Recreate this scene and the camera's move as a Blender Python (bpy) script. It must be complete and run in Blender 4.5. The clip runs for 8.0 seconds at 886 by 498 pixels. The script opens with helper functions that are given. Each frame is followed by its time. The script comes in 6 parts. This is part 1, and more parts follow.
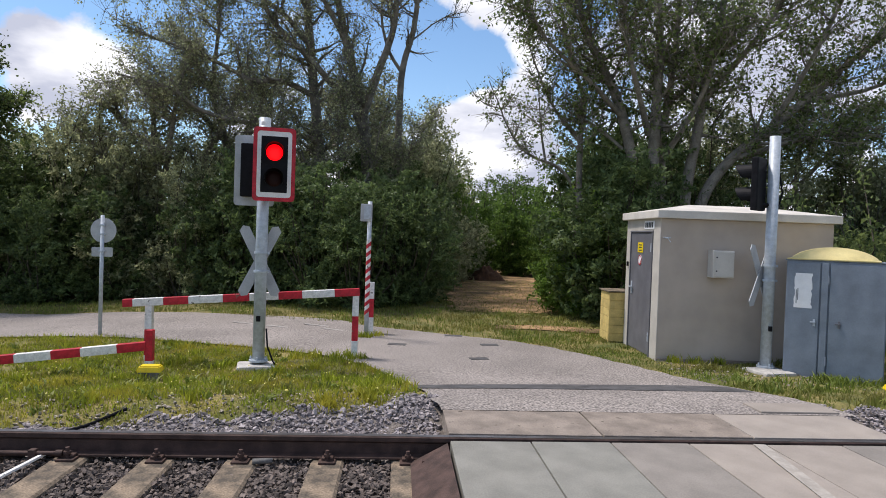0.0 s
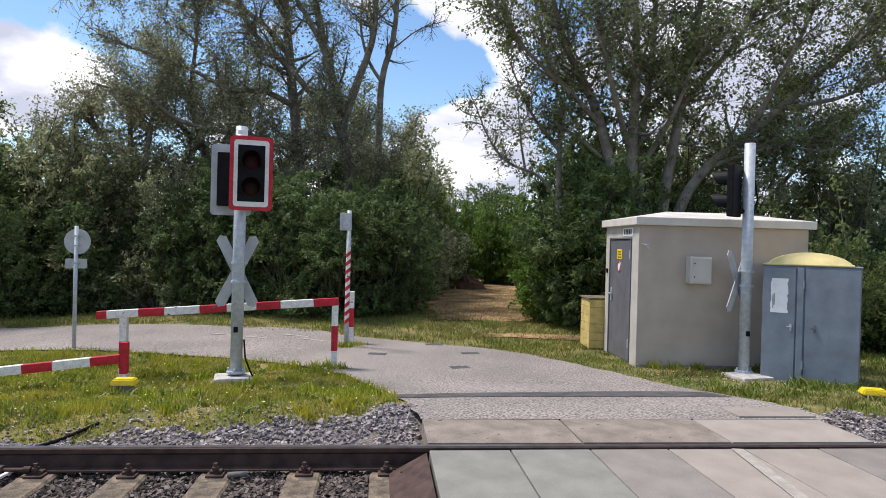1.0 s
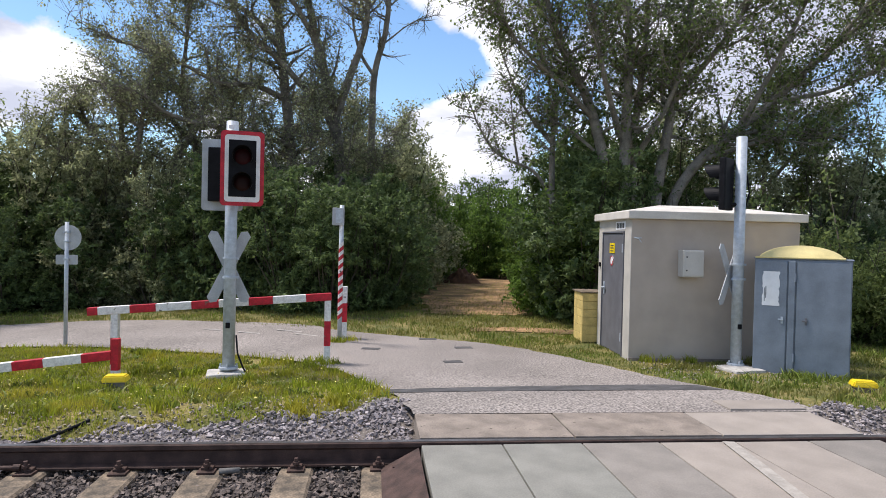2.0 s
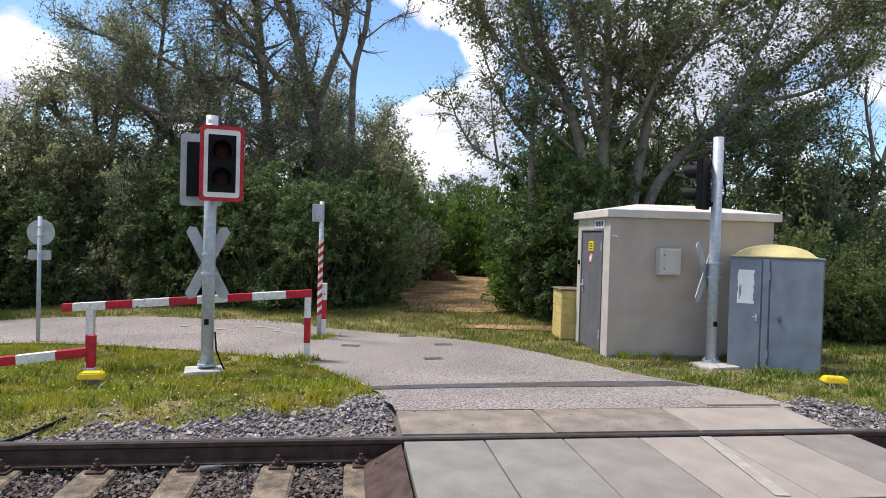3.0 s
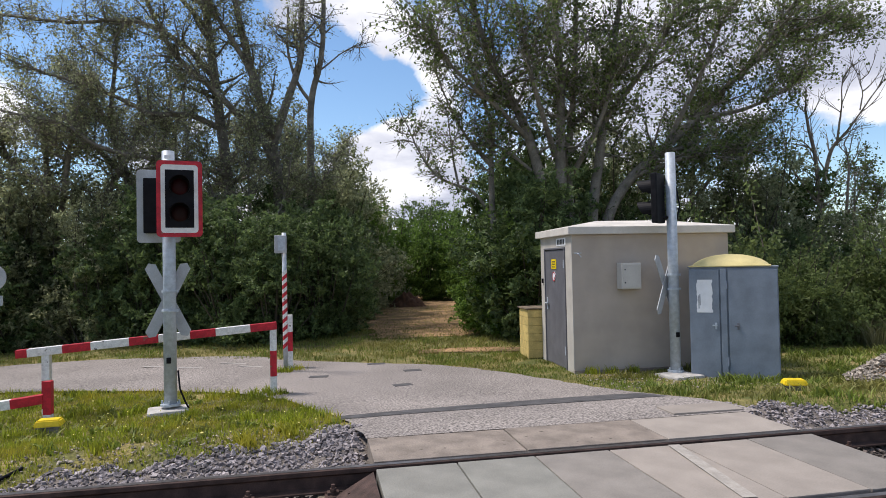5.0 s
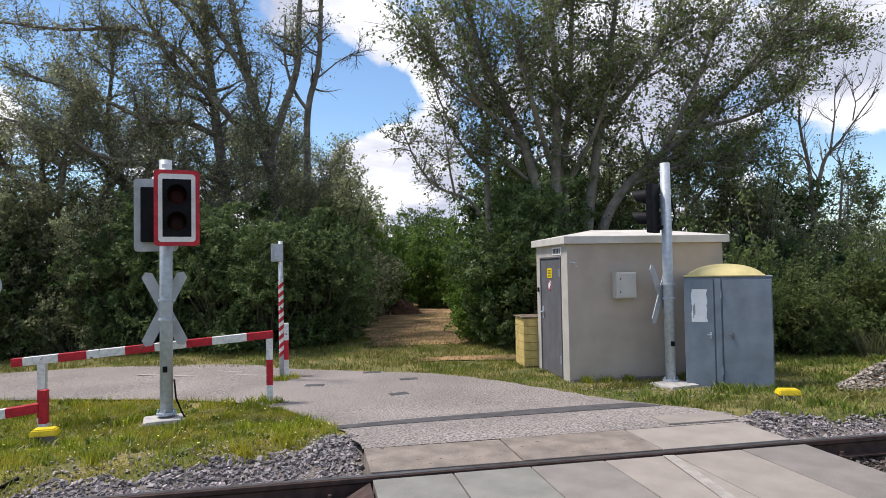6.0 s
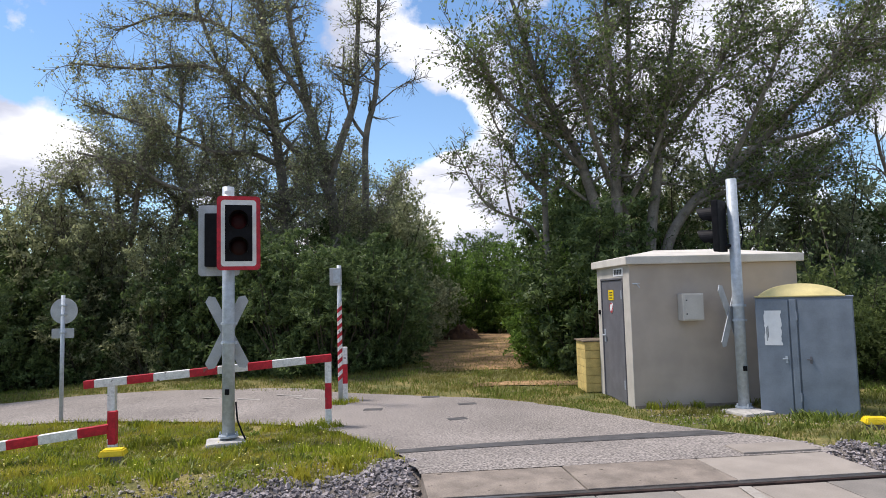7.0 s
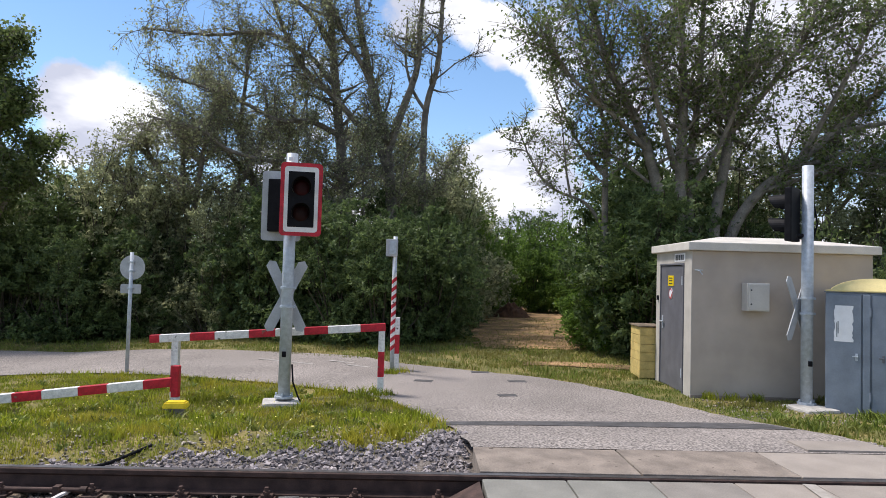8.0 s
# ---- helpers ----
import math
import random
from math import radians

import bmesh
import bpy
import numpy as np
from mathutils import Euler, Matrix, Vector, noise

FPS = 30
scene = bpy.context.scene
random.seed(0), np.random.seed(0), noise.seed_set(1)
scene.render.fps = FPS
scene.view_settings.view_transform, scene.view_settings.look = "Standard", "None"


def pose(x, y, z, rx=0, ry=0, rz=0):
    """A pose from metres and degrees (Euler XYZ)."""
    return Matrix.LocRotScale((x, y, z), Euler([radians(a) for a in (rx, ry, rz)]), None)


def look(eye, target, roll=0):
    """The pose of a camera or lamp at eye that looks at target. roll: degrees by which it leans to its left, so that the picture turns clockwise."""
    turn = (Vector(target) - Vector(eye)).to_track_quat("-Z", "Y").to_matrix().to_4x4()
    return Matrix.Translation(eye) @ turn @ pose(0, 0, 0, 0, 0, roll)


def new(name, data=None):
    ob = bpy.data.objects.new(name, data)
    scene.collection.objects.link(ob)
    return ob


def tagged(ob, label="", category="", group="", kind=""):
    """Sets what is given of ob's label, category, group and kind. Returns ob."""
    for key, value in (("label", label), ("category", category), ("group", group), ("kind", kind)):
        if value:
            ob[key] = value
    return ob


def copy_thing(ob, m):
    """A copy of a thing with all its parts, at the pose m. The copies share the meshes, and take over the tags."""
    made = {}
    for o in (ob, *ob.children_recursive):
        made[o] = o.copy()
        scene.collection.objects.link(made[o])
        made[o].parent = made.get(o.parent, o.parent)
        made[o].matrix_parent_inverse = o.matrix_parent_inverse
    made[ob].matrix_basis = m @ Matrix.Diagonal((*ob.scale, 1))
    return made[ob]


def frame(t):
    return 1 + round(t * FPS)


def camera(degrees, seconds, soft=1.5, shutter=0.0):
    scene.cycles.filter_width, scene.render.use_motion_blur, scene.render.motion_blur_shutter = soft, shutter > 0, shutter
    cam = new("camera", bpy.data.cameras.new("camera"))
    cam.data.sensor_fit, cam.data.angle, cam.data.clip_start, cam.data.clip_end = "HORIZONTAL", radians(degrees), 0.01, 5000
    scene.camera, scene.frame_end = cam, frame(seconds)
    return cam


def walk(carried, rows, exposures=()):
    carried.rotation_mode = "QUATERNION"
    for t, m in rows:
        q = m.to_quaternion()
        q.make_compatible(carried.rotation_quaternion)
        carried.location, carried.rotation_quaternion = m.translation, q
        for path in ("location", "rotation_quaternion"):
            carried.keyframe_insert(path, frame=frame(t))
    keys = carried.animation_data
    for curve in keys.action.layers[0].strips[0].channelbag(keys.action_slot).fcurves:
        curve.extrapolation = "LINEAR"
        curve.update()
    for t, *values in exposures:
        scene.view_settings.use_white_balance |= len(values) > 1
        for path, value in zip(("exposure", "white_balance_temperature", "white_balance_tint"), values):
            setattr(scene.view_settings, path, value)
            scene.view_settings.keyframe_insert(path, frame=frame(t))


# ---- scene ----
ROWS = [
    (0.0, -0.029, 0.001, 1.630, 88.80, -1.99, -3.91),
    (0.5, 0.011, 0.055, 1.617, 89.24, -1.65, -4.79),
    (1.0, 0.014, 0.025, 1.619, 89.66, -1.53, -5.48),
    (1.2, 0.028, 0.028, 1.613, 89.66, -1.57, -5.81),
    (2.3, 0.040, 0.035, 1.628, 88.98, -0.99, -6.27),
    (2.5, 0.008, 0.018, 1.621, 88.94, -0.94, -6.86),
    (3.0, -0.006, 0.026, 1.622, 88.96, -1.63, -7.95),
    (3.2, -0.028, 0.029, 1.620, 88.87, -1.42, -8.72),
    (3.5, -0.096, 0.026, 1.617, 90.91, -0.27, -17.30),
    (3.7, -0.032, 0.012, 1.616, 90.94, 0.23, -20.12),
    (4.0, -0.021, -0.048, 1.661, 90.09, 0.37, -23.96),
    (4.2, 0.031, -0.074, 1.638, 87.88, 0.16, -20.64),
    (4.5, 0.015, -0.057, 1.607, 86.33, 1.07, -15.00),
    (4.7, 0.005, -0.016, 1.600, 89.70, 0.81, -11.25),
    (5.8, 0.018, -0.043, 1.629, 92.25, 1.38, -10.91),
    (6.0, -0.010, -0.054, 1.640, 91.84, 1.02, -11.43),
    (6.5, 0.035, -0.028, 1.608, 92.51, -0.32, -10.87),
    (7.0, 0.026, 0.036, 1.593, 94.23, 1.45, -6.21),
    (7.5, 0.007, 0.040, 1.571, 91.08, 1.20, -4.47),
    (8.0, -0.073, 0.092, 1.568, 92.13, -1.59, -1.87),
]

cam = camera(69.08, 8.0, soft=0.9)
walk(cam, [(t, pose(*p)) for t, *p in ROWS],
     [(t, e, 6680, 11.0) for t, e in ((0.0, 0.42), (0.5, 0.53), (1.0, 0.56), (2.5, 0.66), (3.5, 0.66), (4.0, 0.58), (4.5, 0.40), (6.5, 0.54), (8.0, 0.56))])

# ---- sky and sun ----
SUN_EL = 62.0      # degrees
world = bpy.data.worlds.new("sky")
scene.world = world
world.use_nodes = True


def build_sky():
    tr = world.node_tree
    tr.nodes.clear()
    ln = tr.links.new
    sky = tr.nodes.new("ShaderNodeTexSky")
    sky.sky_type, sky.sun_disc = "NISHITA", False
    sky.sun_elevation, sky.sun_rotation = radians(SUN_EL), radians(-65)
    sky.air_density, sky.dust_density, sky.ozone_density = 1.0, 0.05, 3.0
    co = tr.nodes.new("ShaderNodeTexCoord")
    sep = tr.nodes.new("ShaderNodeSeparateXYZ")
    ln(co.outputs["Generated"], sep.inputs[0])
    up = tr.nodes.new("ShaderNodeMath"); up.operation = "ADD"; up.inputs[1].default_value = 0.22
    mx = tr.nodes.new("ShaderNodeMath"); mx.operation = "MAXIMUM"; mx.inputs[1].default_value = 0.0
    ln(sep.outputs[2], mx.inputs[0]); ln(mx.outputs[0], up.inputs[0])
    dv = tr.nodes.new("ShaderNodeVectorMath"); dv.operation = "DIVIDE"
    cb = tr.nodes.new("ShaderNodeCombineXYZ")
    for i in range(3):
        ln(up.outputs[0], cb.inputs[i])
    ln(co.outputs["Generated"], dv.inputs[0]); ln(cb.outputs[0], dv.inputs[1])
    mp = tr.nodes.new("ShaderNodeMapping")
    mp.inputs["Location"].default_value = CLOUD_SHIFT
    ln(dv.outputs[0], mp.inputs[0])
    ns = tr.nodes.new("ShaderNodeTexNoise")
    ns.inputs["Scale"].default_value, ns.inputs["Detail"].default_value, ns.inputs["Roughness"].default_value = 1.15, 9.0, 0.55
    ln(mp.outputs[0], ns.inputs["Vector"])
    puff = tr.nodes.new("ShaderNodeTexNoise")
    puff.inputs["Scale"].default_value, puff.inputs["Detail"].default_value, puff.inputs["Roughness"].default_value = 7.0, 8.0, 0.6
    ln(co.outputs["Generated"], puff.inputs["Vector"])

    def math_node(op, a, b):
        n = tr.nodes.new("ShaderNodeMath")
        n.operation = op
        for socket, value in zip(n.inputs, (a, b)):
            if isinstance(value, (int, float)):
                socket.default_value = value
            else:
                ln(value, socket)
        return n.outputs[0]

    field = math_node("ADD", math_node("MULTIPLY", ns.outputs["Fac"], 0.5), math_node("MULTIPLY", puff.outputs["Fac"], 0.5))
    for x, y, z, degrees, weight in CLOUD_BANKS:
        away = tr.nodes.new("ShaderNodeVectorMath"); away.operation = "DISTANCE"
        away.inputs[1].default_value = Vector((x, y, z)).normalized()
        ln(co.outputs["Generated"], away.inputs[0])
        fall = tr.nodes.new("ShaderNodeMapRange"); fall.interpolation_type = "SMOOTHSTEP"
        fall.inputs["From Min"].default_value, fall.inputs["From Max"].default_value = radians(degrees), radians(degrees) * 0.25
        fall.inputs["To Min"].default_value, fall.inputs["To Max"].default_value = 0.0, weight
        ln(away.outputs["Value"], fall.inputs["Value"])
        field = math_node("ADD", field, fall.outputs[0])
    rp = tr.nodes.new("ShaderNodeValToRGB")
    rp.color_ramp.elements[0].position, rp.color_ramp.elements[1].position = 0.485, 0.545
    ln(field, rp.inputs[0])
    shade = tr.nodes.new("ShaderNodeTexNoise")
    shade.inputs["Scale"].default_value, shade.inputs["Detail"].default_value = 2.6, 6.0
    ln(mp.outputs[0], shade.inputs["Vector"])
    r2 = tr.nodes.new("ShaderNodeValToRGB")
    r2.color_ramp.elements[0].position, r2.color_ramp.elements[1].position = 0.43, 0.63
    r2.color_ramp.elements[0].color, r2.color_ramp.elements[1].color = (0.53, 0.57, 0.71, 1), (1.03, 1.05, 1.13, 1)
    ln(shade.outputs["Fac"], r2.inputs[0])
    b1 = tr.nodes.new("ShaderNodeBackground"); b1.inputs[1].default_value = 0.125
    b2 = tr.nodes.new("ShaderNodeBackground"); b2.inputs[1].default_value = 0.82
    deep = tr.nodes.new("ShaderNodeHueSaturation")
    deep.inputs["Saturation"].default_value = 1.08
    ln(sky.outputs[0], deep.inputs["Color"])
    ln(deep.outputs[0], b1.inputs[0]); ln(r2.outputs[0], b2.inputs[0])
    mix = tr.nodes.new("ShaderNodeMixShader")
    out = tr.nodes.new("ShaderNodeOutputWorld")
    ln(rp.outputs[0], mix.inputs[0]); ln(b1.outputs[0], mix.inputs[1]); ln(b2.outputs[0], mix.inputs[2])
    ln(mix.outputs[0], out.inputs[0])


CLOUD_SHIFT = (0.3, 1.1, 0.0)
# direction, half width in degrees, cloud (+) or clear sky (-)
CLOUD_BANKS = [
    (-0.432, 0.872, 0.23, 5.0, 0.14), (-0.464, 0.865, 0.189, 5.0, 0.14), (-0.43, 0.84, 0.337, 2.6, 0.10),
    (-0.405, 0.86, 0.295, 5.5, -0.13), (-0.50, 0.82, 0.29, 7.0, -0.13), (-0.30, 0.90, 0.31, 8.0, -0.08),
    (0.085, 0.935, 0.34, 4.5, 0.11), (0.055, 0.964, 0.257, 6.5, -0.13), (-0.02, 0.965, 0.25, 6.0, -0.10), (0.062, 0.97, 0.231, 1.4, 0.11),
    (0.085, 0.98, 0.178, 5.0, 0.14), (0.15, 0.978, 0.15, 6.5, 0.14), (0.13, 0.955, 0.262, 3.0, -0.08),
    (0.45, 0.80, 0.34, 9.0, 0.05), (0.725, 0.612, 0.322, 4.2, -0.13), (0.791, 0.533, 0.31, 3.4, -0.10), (0.783, 0.614, 0.085, 9.0, -0.13),
    (0.70, 0.664, 0.26, 9.0, 0.10), (0.787, 0.567, 0.242, 10.0, 0.12), (0.83, 0.53, 0.175, 8.0, 0.12), (0.70, 0.70, 0.12, 5.0, -0.05),
]
build_sky()
sun = new("sun", bpy.data.lights.new("sun", "SUN"))
sun.data.energy, sun.data.angle, sun.data.color = 3.0, radians(11), (1.0, 0.95, 0.925)
sun.matrix_world = look((-13, 6, 27), (0, 0, 0))


# ---- materials ----
def material(name, base, rough=0.7, metal=0.0, spread=0.25, scale=8.0, fine=90.0, bump=0.15, tint=None, island=False, random_ob=False, coords="Object", spec=0.4, stops=(0.35, 0.65), grain=None, chips=None):
    """Two scales of noise over a base colour, with a fine relief."""
    m = bpy.data.materials.new(name)
    m.use_nodes = True
    tr = m.node_tree
    ln = tr.links.new
    bs = tr.nodes["Principled BSDF"]
    bs.inputs["Roughness"].default_value, bs.inputs["Metallic"].default_value = rough, metal
    bs.inputs["Specular IOR Level"].default_value = spec
    co = tr.nodes.new("ShaderNodeTexCoord")
    n1 = tr.nodes.new("ShaderNodeTexNoise"); n1.inputs["Scale"].default_value = scale; n1.inputs["Detail"].default_value = 6
    n2 = tr.nodes.new("ShaderNodeTexNoise"); n2.inputs["Scale"].default_value = fine; n2.inputs["Detail"].default_value = 3
    ln(co.outputs[coords], n1.inputs["Vector"]); ln(co.outputs[coords], n2.inputs["Vector"])
    r = tr.nodes.new("ShaderNodeValToRGB")
    dark = tuple(c * (1 - spread) for c in base)
    light = tint or tuple(min(1, c * (1 + spread)) for c in base)
    r.color_ramp.elements[0].color, r.color_ramp.elements[1].color = (*dark, 1), (*light, 1)
    r.color_ramp.elements[0].position, r.color_ramp.elements[1].position = stops
    ln(n1.outputs["Fac"], r.inputs[0])
    hue = tr.nodes.new("ShaderNodeMix"); hue.data_type = "RGBA"; hue.blend_type = "MULTIPLY"; hue.inputs[0].default_value = 1.0
    g = tr.nodes.new("ShaderNodeMapRange")
    g.inputs["From Min"].default_value, g.inputs["From Max"].default_value = 0.3, 0.7
    grain = spread * 0.6 if grain is None else grain
    g.inputs["To Min"].default_value, g.inputs["To Max"].default_value = 1 - grain, 1 + grain
    ln(n2.outputs["Fac"], g.inputs["Value"])
    ln(r.outputs[0], hue.inputs[6]); ln(g.outputs[0], hue.inputs[7])
    last = hue.outputs[2]
    if island or random_ob:
        src = tr.nodes.new("ShaderNodeNewGeometry").outputs["Random Per Island"] if island else tr.nodes.new("ShaderNodeObjectInfo").outputs["Random"]
        k = tr.nodes.new("ShaderNodeMapRange")
        amount = island or random_ob
        k.inputs["To Min"].default_value, k.inputs["To Max"].default_value = 1 - amount, 1 + amount
        ln(src, k.inputs["Value"])
        h2 = tr.nodes.new("ShaderNodeMix"); h2.data_type = "RGBA"; h2.blend_type = "MULTIPLY"; h2.inputs[0].default_value = 1.0
        ln(last, h2.inputs[6]); ln(k.outputs[0], h2.inputs[7])
        last = h2.outputs[2]
    if chips:
        n3 = tr.nodes.new("ShaderNodeTexNoise"); n3.inputs["Scale"].default_value = 11; n3.inputs["Detail"].default_value = 5
        ln(tr.nodes.new("ShaderNodeNewGeometry").outputs["Position"], n3.inputs["Vector"])
        r3 = tr.nodes.new("ShaderNodeValToRGB")
        r3.color_ramp.elements[0].position, r3.color_ramp.elements[1].position = 0.665, 0.70
        ln(n3.outputs["Fac"], r3.inputs[0])
        h3 = tr.nodes.new("ShaderNodeMix"); h3.data_type = "RGBA"
        h3.inputs[7].default_value = (*chips, 1)
        ln(r3.outputs[0], h3.inputs[0]); ln(last, h3.inputs[6])
        last = h3.outputs[2]
    ln(last, bs.inputs["Base Color"])
    if bump:
        b = tr.nodes.new("ShaderNodeBump"); b.inputs["Strength"].default_value = bump; b.inputs["Distance"].default_value = 0.01
        ln(n2.outputs["Fac"], b.inputs["Height"]); ln(b.outputs[0], bs.inputs["Normal"])
    return m


def leaf_material(name, dark, light, through_part=0.35, patch=None, patch_scale=1.1):
    m = bpy.data.materials.new(name)
    m.use_nodes = True
    tr = m.node_tree
    ln = tr.links.new
    bs = tr.nodes["Principled BSDF"]
    bs.inputs["Roughness"].default_value = 0.55
    bs.inputs["Specular IOR Level"].default_value = 0.3
    geo = tr.nodes.new("ShaderNodeNewGeometry")
    r = tr.nodes.new("ShaderNodeValToRGB")
    r.color_ramp.elements[0].color, r.color_ramp.elements[1].color = (*dark, 1), (*light, 1)
    ln(geo.outputs["Random Per Island"], r.inputs[0])
    co = tr.nodes.new("ShaderNodeTexCoord")
    n1 = tr.nodes.new("ShaderNodeTexNoise"); n1.inputs["Scale"].default_value = 0.9; n1.inputs["Detail"].default_value = 3
    ln(co.outputs["Object"], n1.inputs["Vector"])
    k = tr.nodes.new("ShaderNodeMapRange")
    k.inputs["From Min"].default_value, k.inputs["From Max"].default_value = 0.3, 0.7
    k.inputs["To Min"].default_value, k.inputs["To Max"].default_value = 0.75, 1.3
    ln(n1.outputs["Fac"], k.inputs["Value"])
    mu = tr.nodes.new("ShaderNodeMix"); mu.data_type = "RGBA"; mu.blend_type = "MULTIPLY"; mu.inputs[0].default_value = 1.0
    ln(r.outputs[0], mu.inputs[6]); ln(k.outputs[0], mu.inputs[7])
    last = mu.outputs[2]
    if patch:
        n2 = tr.nodes.new("ShaderNodeTexNoise"); n2.inputs["Scale"].default_value = patch_scale; n2.inputs["Detail"].default_value = 4
        ln(co.outputs["Object"], n2.inputs["Vector"])
        pr = tr.nodes.new("ShaderNodeValToRGB")
        pr.color_ramp.elements[0].position, pr.color_ramp.elements[1].position = 0.47, 0.62
        ln(n2.outputs["Fac"], pr.inputs[0])
        pm = tr.nodes.new("ShaderNodeMix"); pm.data_type = "RGBA"
        pm.inputs[7].default_value = (*patch, 1)
        ln(pr.outputs[0], pm.inputs[0]); ln(last, pm.inputs[6])
        last = pm.outputs[2]
    ln(last, bs.inputs["Base Color"])
    tl = tr.nodes.new("ShaderNodeBsdfTranslucent")
    ln(last, tl.inputs[0])
    mx = tr.nodes.new("ShaderNodeMixShader"); mx.inputs[0].default_value = through_part
    ln(bs.outputs[0], mx.inputs[1]); ln(tl.outputs[0], mx.inputs[2])
    ln(mx.outputs[0], tr.nodes["Material Output"].inputs[0])
    return m


def glow(name, colour, strength):
    m = bpy.data.materials.new(name)
    m.use_nodes = True
    bs = m.node_tree.nodes["Principled BSDF"]
    bs.inputs["Base Color"].default_value = (*(c * 0.2 for c in colour), 1)
    bs.inputs["Emission Color"].default_value = (*colour, 1)
    bs.inputs["Emission Strength"].default_value = strength
    return m


